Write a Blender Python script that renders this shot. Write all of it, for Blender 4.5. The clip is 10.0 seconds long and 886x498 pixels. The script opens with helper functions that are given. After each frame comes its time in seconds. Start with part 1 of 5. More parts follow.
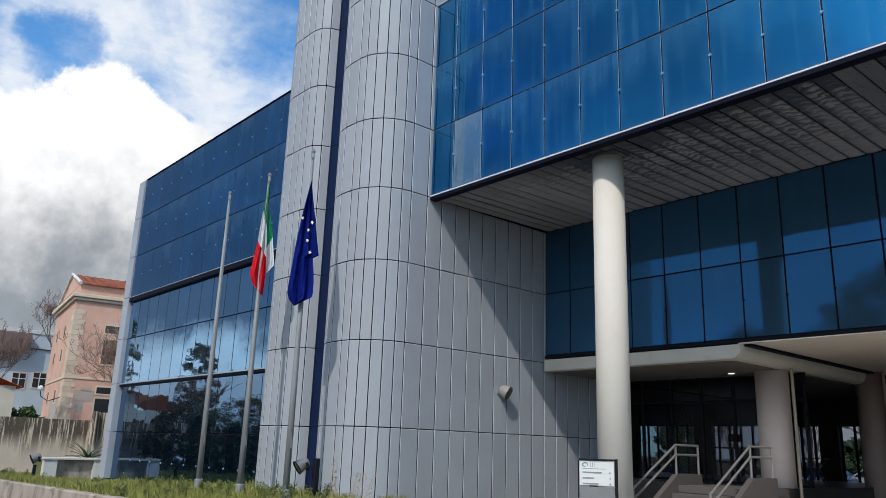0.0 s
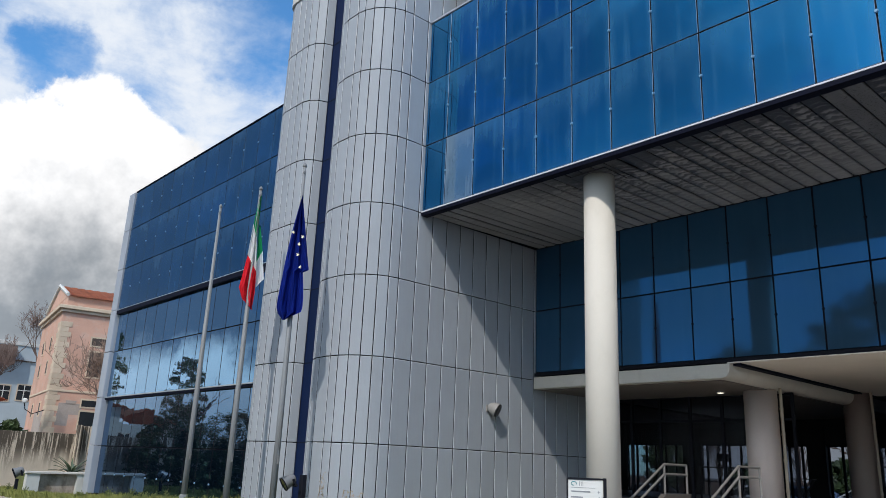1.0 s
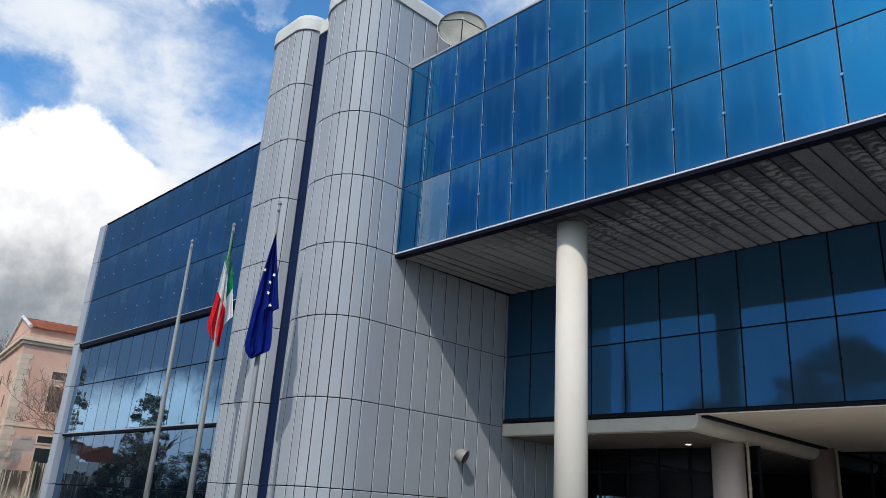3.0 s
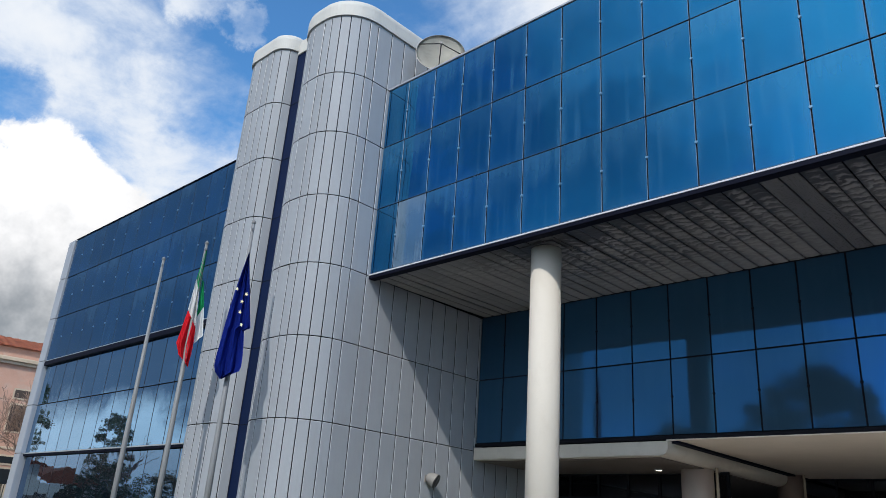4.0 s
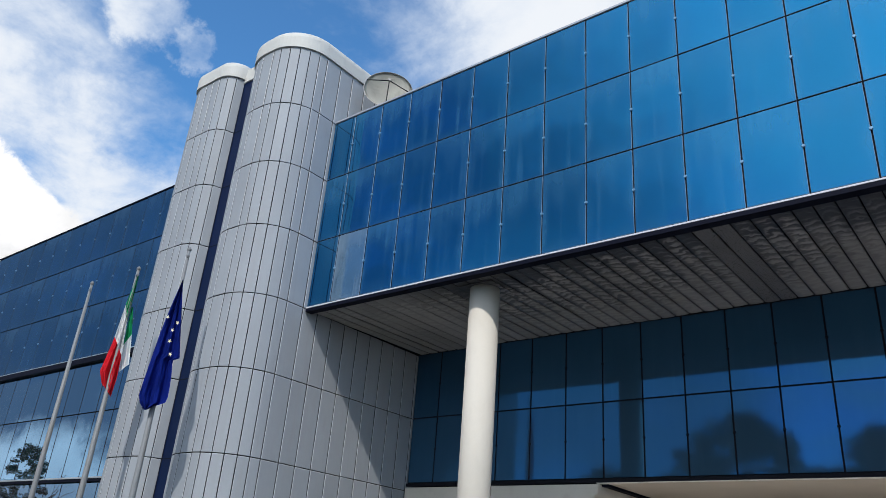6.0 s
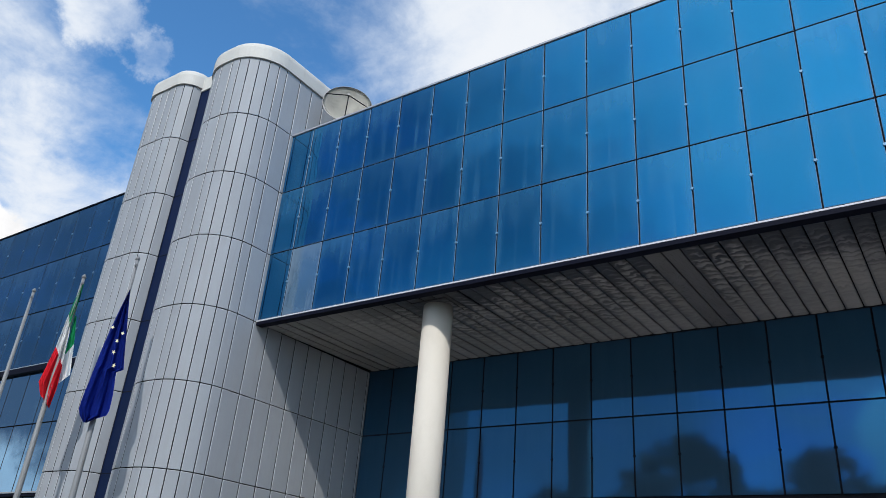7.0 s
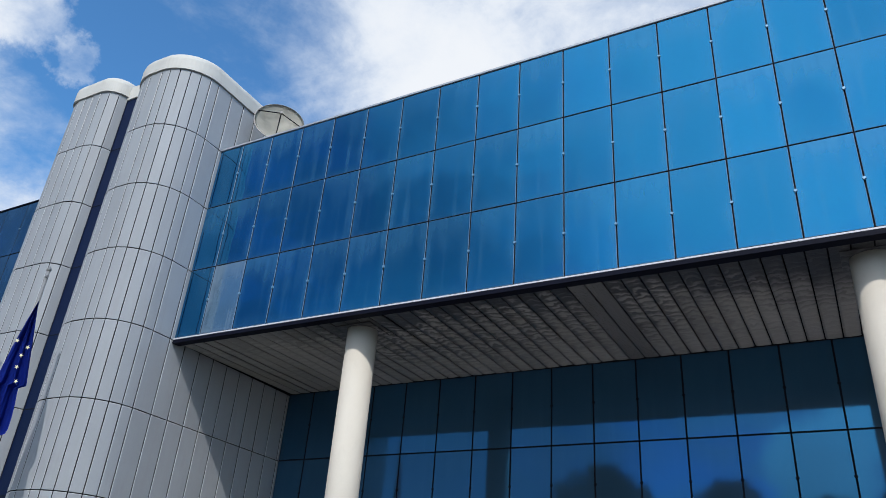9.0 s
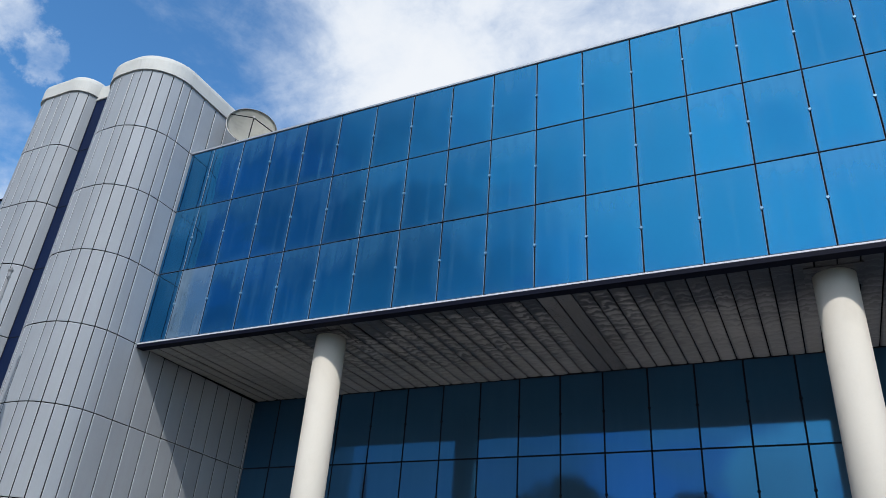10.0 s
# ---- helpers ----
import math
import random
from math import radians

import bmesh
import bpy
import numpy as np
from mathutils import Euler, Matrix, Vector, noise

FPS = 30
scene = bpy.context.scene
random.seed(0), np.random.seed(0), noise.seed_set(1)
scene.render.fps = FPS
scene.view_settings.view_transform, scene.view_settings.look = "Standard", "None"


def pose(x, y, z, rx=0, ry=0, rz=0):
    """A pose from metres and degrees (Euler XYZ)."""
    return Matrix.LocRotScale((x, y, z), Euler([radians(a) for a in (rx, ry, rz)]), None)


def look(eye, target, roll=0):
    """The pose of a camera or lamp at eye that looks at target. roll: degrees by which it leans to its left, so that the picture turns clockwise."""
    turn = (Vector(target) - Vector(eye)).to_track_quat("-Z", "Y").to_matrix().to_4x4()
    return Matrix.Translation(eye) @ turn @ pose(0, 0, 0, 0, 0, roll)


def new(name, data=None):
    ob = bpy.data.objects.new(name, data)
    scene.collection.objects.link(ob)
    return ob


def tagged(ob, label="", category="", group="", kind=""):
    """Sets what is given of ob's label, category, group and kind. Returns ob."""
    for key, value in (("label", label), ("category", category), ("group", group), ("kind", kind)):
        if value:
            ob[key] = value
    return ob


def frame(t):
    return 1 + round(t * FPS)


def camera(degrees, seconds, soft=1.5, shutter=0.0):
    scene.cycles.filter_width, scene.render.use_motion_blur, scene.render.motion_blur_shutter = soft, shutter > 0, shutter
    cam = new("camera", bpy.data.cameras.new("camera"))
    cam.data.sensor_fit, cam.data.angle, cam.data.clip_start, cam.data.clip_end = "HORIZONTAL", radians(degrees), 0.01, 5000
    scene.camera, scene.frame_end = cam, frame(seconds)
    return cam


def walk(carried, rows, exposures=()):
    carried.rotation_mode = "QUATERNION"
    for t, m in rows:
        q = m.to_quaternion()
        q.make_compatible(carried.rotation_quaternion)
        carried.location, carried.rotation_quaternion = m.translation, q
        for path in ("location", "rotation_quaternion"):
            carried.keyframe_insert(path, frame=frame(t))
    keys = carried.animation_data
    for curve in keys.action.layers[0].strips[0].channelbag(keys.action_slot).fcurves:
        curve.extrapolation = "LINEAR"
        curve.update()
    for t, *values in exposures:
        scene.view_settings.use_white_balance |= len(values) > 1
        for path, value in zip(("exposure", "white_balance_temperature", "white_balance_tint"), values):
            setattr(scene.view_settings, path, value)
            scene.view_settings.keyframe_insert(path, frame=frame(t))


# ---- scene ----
cam = camera(60.563, 10.0, soft=0.5)
PATH = [
    (0.0, pose(-0.015, 0.025, 1.259, 104.727, -1.910, 48.465)),
    (0.5, pose(-0.023, 0.028, 1.265, 105.341, -2.083, 48.075)),
    (1.0, pose(-0.029, 0.031, 1.270, 105.946, -2.377, 47.588)),
    (1.5, pose(-0.030, 0.036, 1.274, 106.770, -2.656, 47.151)),
    (2.0, pose(-0.032, 0.038, 1.276, 107.602, -2.993, 46.594)),
    (2.5, pose(-0.033, 0.042, 1.278, 108.436, -3.295, 45.959)),
    (4.0, pose(-0.036, 0.046, 1.280, 111.118, -3.840, 42.947)),
    (4.5, pose(-0.040, 0.052, 1.282, 112.011, -3.892, 41.838)),
    (5.0, pose(-0.040, 0.055, 1.283, 112.840, -3.978, 40.807)),
    (5.5, pose(-0.040, 0.059, 1.284, 113.528, -4.156, 39.562)),
    (7.0, pose(-0.039, 0.064, 1.286, 115.812, -4.347, 34.082)),
    (7.5, pose(-0.042, 0.069, 1.290, 116.577, -4.283, 32.483)),
    (8.0, pose(-0.044, 0.069, 1.291, 117.135, -4.117, 30.929)),
    (8.5, pose(-0.049, 0.068, 1.294, 117.657, -4.090, 29.432)),
    (9.0, pose(-0.052, 0.066, 1.295, 118.126, -4.041, 28.066)),
    (9.5, pose(-0.055, 0.064, 1.295, 118.567, -4.083, 26.781)),
    (10.0, pose(-0.057, 0.060, 1.295, 119.001, -4.071, 25.525)),
]
walk(cam, PATH)

# ---------- world, sun ----------
SUN_DIR = Vector((0.55, -1.0, 1.08)).normalized()
SUN_EL = math.asin(SUN_DIR.z)
SUN_ROT = math.atan2(SUN_DIR.x, SUN_DIR.y)
SKY = 0.15

world = bpy.data.worlds.new("world")
scene.world = world
world.use_nodes = True


class Nodes:
    """Small helper to wire shader nodes."""

    def __init__(self, tree):
        self.tree = tree

    def node(self, kind):
        return self.tree.nodes.new(kind)

    def put(self, socket, value):
        if isinstance(value, bpy.types.NodeSocket):
            self.tree.links.new(value, socket)
        else:
            socket.default_value = value

    def math(self, op, a, b=0.0, c=0.0, clamp=False):
        n = self.node("ShaderNodeMath")
        n.operation, n.use_clamp = op, clamp
        for s, v in zip(n.inputs, (a, b, c)):
            self.put(s, v)
        return n.outputs[0]

    def vec(self, op, a, b=(0, 0, 0)):
        n = self.node("ShaderNodeVectorMath")
        n.operation = op
        self.put(n.inputs[0], a)
        if op == "SCALE":
            self.put(n.inputs["Scale"], b)
        else:
            self.put(n.inputs[1], b)
        return n.outputs["Value"] if op in ("DOT_PRODUCT", "LENGTH", "DISTANCE") else n.outputs[0]

    def smooth(self, x, lo, hi, a=0.0, b=1.0):
        n = self.node("ShaderNodeMapRange")
        n.interpolation_type = "SMOOTHSTEP"
        for s, v in zip(n.inputs, (x, lo, hi, a, b)):
            self.put(s, v)
        return n.outputs[0]

    def lin(self, x, lo, hi, a=0.0, b=1.0):
        n = self.node("ShaderNodeMapRange")
        for s, v in zip(n.inputs, (x, lo, hi, a, b)):
            self.put(s, v)
        return n.outputs[0]

    def noise(self, co, scale, detail=4.0, rough=0.5, distort=0.0):
        n = self.node("ShaderNodeTexNoise")
        self.put(n.inputs["Vector"], co)
        for k, v in (("Scale", scale), ("Detail", detail), ("Roughness", rough), ("Distortion", distort)):
            self.put(n.inputs[k], v)
        return n.outputs["Fac"]

    def mix(self, f, a, b):
        n = self.node("ShaderNodeMix")
        n.data_type = "RGBA"
        self.put(n.inputs[0], f)
        for s, v in ((n.inputs[6], a), (n.inputs[7], b)):
            self.put(s, (*v, 1.0) if isinstance(v, tuple) and len(v) == 3 else v)
        return n.outputs[2]

    def scaled(self, co, s):
        n = self.node("ShaderNodeMapping")
        self.put(n.inputs["Vector"], co)
        n.inputs["Scale"].default_value = s
        return n.outputs[0]


def build_sky():
    k = Nodes(world.node_tree)
    world.node_tree.nodes.clear()
    out = k.node("ShaderNodeOutputWorld")
    bg = k.node("ShaderNodeBackground")
    sky = k.node("ShaderNodeTexSky")
    sky.sky_type, sky.sun_disc, sky.sun_elevation, sky.sun_rotation = "NISHITA", False, SUN_EL, SUN_ROT
    sky.air_density, sky.dust_density, sky.ozone_density = 1.0, 0.3, 2.0
    d = k.node("ShaderNodeTexCoord").outputs["Generated"]
    sep = k.node("ShaderNodeSeparateXYZ")
    k.put(sep.inputs[0], d)
    lift = k.math("ADD", k.math("MAXIMUM", sep.outputs[2], 0.0), 0.22)
    comb = k.node("ShaderNodeCombineXYZ")
    k.put(comb.inputs[0], k.math("DIVIDE", sep.outputs[0], lift))
    k.put(comb.inputs[1], k.math("DIVIDE", sep.outputs[1], lift))
    flat = comb.outputs[0]

    # wisps: torn fair-weather sheets with blue holes
    n1 = k.noise(k.vec("ADD", flat, (3.1, 1.7, 0.0)), 1.35, 9.0, 0.58, 0.5)
    n2 = k.noise(k.vec("ADD", flat, (7.3, -2.1, 0.4)), 4.2, 8.0, 0.6, 0.35)
    n3 = k.noise(k.vec("ADD", flat, (-1.3, 5.2, 0.9)), 11.0, 7.0, 0.62, 0.3)
    cover = k.math("ADD", k.math("MULTIPLY", n1, 0.44), k.math("ADD", k.math("MULTIPLY", n2, 0.36), k.math("MULTIPLY", n3, 0.20)))
    curl = k.node("ShaderNodeTexNoise")
    k.put(curl.inputs["Vector"], d)
    for key, value in (("Scale", 16.0), ("Detail", 7.0), ("Roughness", 0.62)):
        curl.inputs[key].default_value = value
    torn = k.vec("NORMALIZE", k.vec("ADD", d, k.vec("SCALE", k.vec("SUBTRACT", curl.outputs["Color"], (0.5, 0.5, 0.5)), 0.10)))
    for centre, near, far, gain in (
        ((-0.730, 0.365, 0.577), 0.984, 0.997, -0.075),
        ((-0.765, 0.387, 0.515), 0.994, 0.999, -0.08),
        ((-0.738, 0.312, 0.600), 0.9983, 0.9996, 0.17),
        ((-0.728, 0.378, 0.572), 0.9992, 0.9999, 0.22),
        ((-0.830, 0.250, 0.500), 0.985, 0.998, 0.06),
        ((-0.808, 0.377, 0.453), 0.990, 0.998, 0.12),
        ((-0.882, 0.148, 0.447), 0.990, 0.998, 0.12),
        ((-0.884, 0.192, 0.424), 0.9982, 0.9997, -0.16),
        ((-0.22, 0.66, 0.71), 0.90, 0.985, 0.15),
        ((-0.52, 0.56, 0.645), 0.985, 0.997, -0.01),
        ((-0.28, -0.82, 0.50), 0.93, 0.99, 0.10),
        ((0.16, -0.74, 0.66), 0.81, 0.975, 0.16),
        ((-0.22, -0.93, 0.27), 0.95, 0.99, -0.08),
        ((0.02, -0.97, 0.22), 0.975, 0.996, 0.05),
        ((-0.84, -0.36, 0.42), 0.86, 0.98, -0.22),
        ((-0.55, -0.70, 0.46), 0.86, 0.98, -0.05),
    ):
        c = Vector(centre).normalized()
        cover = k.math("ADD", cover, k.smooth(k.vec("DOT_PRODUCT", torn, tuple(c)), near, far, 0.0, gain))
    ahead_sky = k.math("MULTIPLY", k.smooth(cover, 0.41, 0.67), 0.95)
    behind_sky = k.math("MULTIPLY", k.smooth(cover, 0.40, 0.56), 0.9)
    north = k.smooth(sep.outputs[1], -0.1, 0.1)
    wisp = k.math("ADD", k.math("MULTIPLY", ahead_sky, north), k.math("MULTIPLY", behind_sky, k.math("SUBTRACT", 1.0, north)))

    # a cumulus bank low in the west, lumps with crisp edges
    warp = k.noise(d, 7.0, 8.0, 0.62, 0.2)
    lumps = None
    for centre, cos_r in (
        ((-0.946, 0.150, 0.205), 0.9860), ((-0.900, 0.262, 0.330), 0.9966), ((-0.888, 0.335, 0.290), 0.9966), ((-0.922, 0.195, 0.325), 0.9975),
        ((-0.925, 0.090, 0.285), 0.9965), ((-0.97, 0.0, 0.20), 0.9905), ((-0.90, 0.40, 0.15), 0.983),
        ((-0.085, -0.965, 0.225), 0.9988), ((-0.045, -0.965, 0.195), 0.9990), ((0.01, -0.965, 0.27), 0.9991), ((-0.95, -0.24, 0.05), 0.991), ((-0.93, -0.36, 0.10), 0.9955), ((-0.90, -0.43, 0.115), 0.997), ((-0.955, -0.29, 0.115), 0.9965), ((-0.90, -0.40, 0.06), 0.993), ((-0.80, -0.58, 0.03), 0.992), ((-0.35, 0.92, 0.12), 0.972), ((0.55, 0.80, 0.14), 0.96),
    ):
        c = Vector(centre).normalized()
        reach = k.math("SUBTRACT", k.math("ARCCOSINE", k.vec("DOT_PRODUCT", d, tuple(c))), math.acos(cos_r))
        lumps = reach if lumps is None else k.math("SMOOTH_MIN", lumps, reach, 0.02)
    lumps = k.math("ADD", lumps, k.lin(warp, 0.3, 0.7, 0.034, -0.034))
    bank = k.smooth(lumps, 0.004, -0.010)
    # the bank's own shading: bright crown, grey flat base
    west = k.smooth(sep.outputs[1], -0.12, 0.08)
    belly = k.math("MULTIPLY", west, k.smooth(k.math("ADD", sep.outputs[2], k.lin(k.noise(d, 5.0, 6.0, 0.6), 0.3, 0.7, -0.09, 0.09)), 0.34, 0.17))
    body = k.mix(belly, (1.06, 1.06, 1.07), (0.29, 0.325, 0.365))
    body = k.mix(k.math("MULTIPLY", west, k.smooth(sep.outputs[2], 0.13, 0.075)), body, (0.70, 0.74, 0.79))
    puff = k.lin(k.noise(k.vec("ADD", d, (2.0, 0.0, 0.0)), 6.0, 8.0, 0.62), 0.32, 0.68, 0.78, 1.10)
    veil = k.mix(k.smooth(cover, 0.50, 0.75), (0.66, 0.76, 0.91), (0.92, 0.95, 0.99))
    # thin cloud brightens towards the sun
    ahead = k.vec("DOT_PRODUCT", d, tuple(SUN_DIR))
    gleam = k.math("ADD", 1.0, k.smooth(ahead, 0.58, 0.94, 0.0, 0.7))
    veil = k.vec("SCALE", veil, gleam)

    tint = k.node("ShaderNodeMix")
    tint.data_type, tint.blend_type = "RGBA", "MULTIPLY"
    tint.inputs[0].default_value = 1.0
    k.put(tint.inputs[6], sky.outputs[0])
    tint.inputs[7].default_value = (SKY * 0.60, SKY * 1.10, SKY * 1.40, 1)
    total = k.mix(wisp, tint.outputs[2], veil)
    sunlit = k.smooth(sep.outputs[1], -0.6, -0.95, 1.0, 1.25)
    puffed = k.vec("SCALE", body, k.math("MULTIPLY", puff, k.math("MULTIPLY", gleam, sunlit)))
    total = k.mix(bank, total, puffed)
    # slate-blue cloud sheet low in the south-west
    reach = k.smooth(k.vec("DOT_PRODUCT", d, tuple(Vector((-0.90, -0.38, 0.22)).normalized())), 0.88, 0.97)
    south = k.smooth(k.vec("DOT_PRODUCT", d, tuple(Vector((-0.68, -0.61, 0.42)).normalized())), 0.84, 0.985)
    far_south = k.smooth(k.vec("DOT_PRODUCT", d, tuple(Vector((-0.50, -0.84, 0.20)).normalized())), 0.955, 0.99)
    west_sheet = reach
    reach = k.math("MAXIMUM", k.math("MAXIMUM", reach, k.math("MULTIPLY", south, 0.9)), k.math("MULTIPLY", far_south, 0.9))
    ragged = k.math("ADD", sep.outputs[2], k.lin(k.noise(d, 6.0, 6.0, 0.6), 0.3, 0.7, -0.05, 0.05))
    height_ = k.math("MULTIPLY", k.smooth(ragged, 0.09, 0.14), k.smooth(sep.outputs[2], 0.80, 0.50))
    sheet = k.smooth(k.noise(k.scaled(d, (3.0, 3.0, 7.0)), 1.6, 7.0, 0.6, 0.4), 0.36, 0.58)
    slate = k.mix(far_south, (0.17, 0.245, 0.345), (0.36, 0.47, 0.60))
    total = k.mix(k.math("MULTIPLY", k.math("MULTIPLY", reach, height_), k.lin(sheet, 0, 1, 0.60, 0.95)), total, k.mix(west_sheet, slate, (0.12, 0.175, 0.26)))
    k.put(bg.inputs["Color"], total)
    bg.inputs["Strength"].default_value = 1.0
    k.put(out.inputs[0], bg.outputs[0])


build_sky()

sun = new("sun", bpy.data.lights.new("sun", "SUN"))
sun.data.energy, sun.data.angle, sun.data.color = 2.8, radians(0.6), (1.0, 0.96, 0.90)
sun.matrix_world = look(SUN_DIR * 60, (0, 0, 0))


# ---------- materials ----------
def material(name, base, rough=0.6, metal=0.0, spec=0.5, vary=0.12, scale=1.0, bump=0.05, dirt=None, dirt_amount=0.0,
             stretch=(1, 1, 1), per_piece=0.0, where="Object", coat=0.0, fine=30.0):
    """A surface with variation at two scales, optional streaky dirt and a piece-to-piece shift."""
    m = bpy.data.materials.new(name)
    m.use_nodes = True
    k = Nodes(m.node_tree)
    b = m.node_tree.nodes["Principled BSDF"]
    co = k.node("ShaderNodeTexCoord").outputs["Object"] if where == "Object" else k.node("ShaderNodeNewGeometry").outputs["Position"]
    info = k.node("ShaderNodeObjectInfo")
    if where == "Object":
        shift = k.vec("SCALE", (13.1, 7.7, 5.3), k.math("MULTIPLY", info.outputs["Random"], 9.0))
        co = k.vec("ADD", co, shift)
    big = k.noise(co, 0.9 * scale, 5.0, 0.55)
    small = k.noise(co, fine * scale, 4.0, 0.6)
    level = k.math("ADD", k.lin(big, 0.3, 0.7, -vary, vary), k.lin(small, 0.3, 0.7, -vary * 0.45, vary * 0.45))
    if per_piece:
        level = k.math("ADD", level, k.lin(info.outputs["Random"], 0, 1, -per_piece, per_piece))
    col = k.vec("SCALE", base, k.math("ADD", level, 1.0))
    if dirt:
        streak = k.noise(k.scaled(co, stretch), 2.6 * scale, 6.0, 0.62, 0.3)
        col = k.mix(k.smooth(streak, 0.52 - 0.1 * dirt_amount, 0.72, 0.0, dirt_amount), col, dirt)
    k.put(b.inputs["Base Color"], col)
    k.put(b.inputs["Roughness"], k.math("ADD", k.lin(small, 0.3, 0.7, -0.06, 0.06), rough, clamp=True))
    b.inputs["Metallic"].default_value = metal
    b.inputs["Specular IOR Level"].default_value = spec
    b.inputs["Coat Weight"].default_value = coat
    if bump:
        bp = k.node("ShaderNodeBump")
        bp.inputs["Strength"].default_value = bump
        bp.inputs["Distance"].default_value = 0.02
        k.put(bp.inputs["Height"], k.math("ADD", small, k.math("MULTIPLY", big, 0.6)))
        k.put(b.inputs["Normal"], bp.outputs[0])
    return m


def coated_glass(name, reflect, body, gloss, haze, haze_amount, rough=0.03, warp=0.012):
    """Blue solar glass: a tinted mirror coat over a dark body, with rain-streaked dust on it."""
    m = bpy.data.materials.new(name)
    m.use_nodes = True
    k = Nodes(m.node_tree)
    m.node_tree.nodes.clear()
    out = k.node("ShaderNodeOutputMaterial")
    co = k.node("ShaderNodeTexCoord").outputs["Object"]
    rnd = k.node("ShaderNodeObjectInfo").outputs["Random"]
    shift = k.vec("SCALE", (11.0, 0.0, 17.0), k.math("MULTIPLY", rnd, 7.0))
    moved = k.vec("ADD", co, shift)
    wave = k.noise(moved, 0.8, 2.0, 0.4)
    bp = k.node("ShaderNodeBump")
    bp.inputs["Strength"].default_value = 1.0
    bp.inputs["Distance"].default_value = warp
    k.put(bp.inputs["Height"], wave)
    mirror = k.node("ShaderNodeBsdfPrincipled")
    tone = k.lin(rnd, 0, 1, 0.90, 1.08)
    k.put(mirror.inputs["Base Color"], k.vec("SCALE", reflect, tone))
    mirror.inputs["Metallic"].default_value = 1.0
    mirror.inputs["Roughness"].default_value = rough
    k.put(mirror.inputs["Normal"], bp.outputs[0])
    inner = k.node("ShaderNodeBsdfPrincipled")
    k.put(inner.inputs["Base Color"], k.vec("SCALE", body, tone))
    inner.inputs["Roughness"].default_value = 0.2
    inner.inputs["Specular IOR Level"].default_value = 0.12
    # dust: a veil down from the top edge, runs below it, a rim along the sides
    sep = k.node("ShaderNodeSeparateXYZ")
    k.put(sep.inputs[0], co)
    pane = k.math("FRACT", k.math("MULTIPLY", rnd, 7.3))
    runs = k.noise(k.scaled(moved, (5.0, 1.0, 0.22)), 1.0, 2.0, 0.5)
    cloud = k.noise(moved, 1.3, 3.0, 0.5)
    ragged = k.math("ADD", sep.outputs[2], k.math("ADD", k.lin(runs, 0.3, 0.7, -0.3, 0.3), k.lin(cloud, 0.3, 0.7, -0.3, 0.3)))
    veil = k.math("MULTIPLY", k.smooth(ragged, -0.1, 1.05), k.lin(pane, 0, 1, 0.3, 1.0))
    rim = k.smooth(k.math("ADD", k.math("ABSOLUTE", sep.outputs[0]), k.lin(cloud, 0.3, 0.7, -0.08, 0.08)), 0.28, 0.52)
    rim = k.math("MULTIPLY", rim, k.smooth(runs, 0.3, 0.65, 0.15, 0.75))
    foot = k.smooth(k.math("ADD", sep.outputs[2], k.lin(cloud, 0.3, 0.7, -0.15, 0.15)), -0.62, -1.0, 0.0, 0.35)
    streak = k.math("MULTIPLY", k.smooth(runs, 0.52, 0.72), k.smooth(cloud, 0.3, 0.7, 0.1, 0.6))
    dust = k.math("MAXIMUM", k.math("MAXIMUM", veil, rim), k.math("ADD", foot, streak), clamp=True)
    film = k.node("ShaderNodeBsdfPrincipled")
    k.put(film.inputs["Base Color"], (*haze, 1))
    film.inputs["Roughness"].default_value = 0.55
    a = k.node("ShaderNodeMixShader")
    a.inputs[0].default_value = gloss
    k.put(a.inputs[1], inner.outputs[0])
    k.put(a.inputs[2], mirror.outputs[0])
    c = k.node("ShaderNodeMixShader")
    k.put(c.inputs[0], k.math("MULTIPLY", dust, haze_amount))
    k.put(c.inputs[1], a.outputs[0])
    k.put(c.inputs[2], film.outputs[0])
    k.put(out.inputs[0], c.outputs[0])
    return m


def clear_glass(name, tint, rough=0.0):
    m = bpy.data.materials.new(name)
    m.use_nodes = True
    k = Nodes(m.node_tree)
    m.node_tree.nodes.clear()
    out = k.node("ShaderNodeOutputMaterial")
    see = k.node("ShaderNodeBsdfTransparent")
    see.inputs[0].default_value = (*tint, 1)
    gl = k.node("ShaderNodeBsdfGlossy")
    gl.inputs["Roughness"].default_value = rough
    fr = k.node("ShaderNodeFresnel")
    fr.inputs[0].default_value = 1.3
    mx = k.node("ShaderNodeMixShader")
    k.put(mx.inputs[0], fr.outputs[0])
    k.put(mx.inputs[1], see.outputs[0])
    k.put(mx.inputs[2], gl.outputs[0])
    k.put(out.inputs[0], mx.outputs[0])
    return m


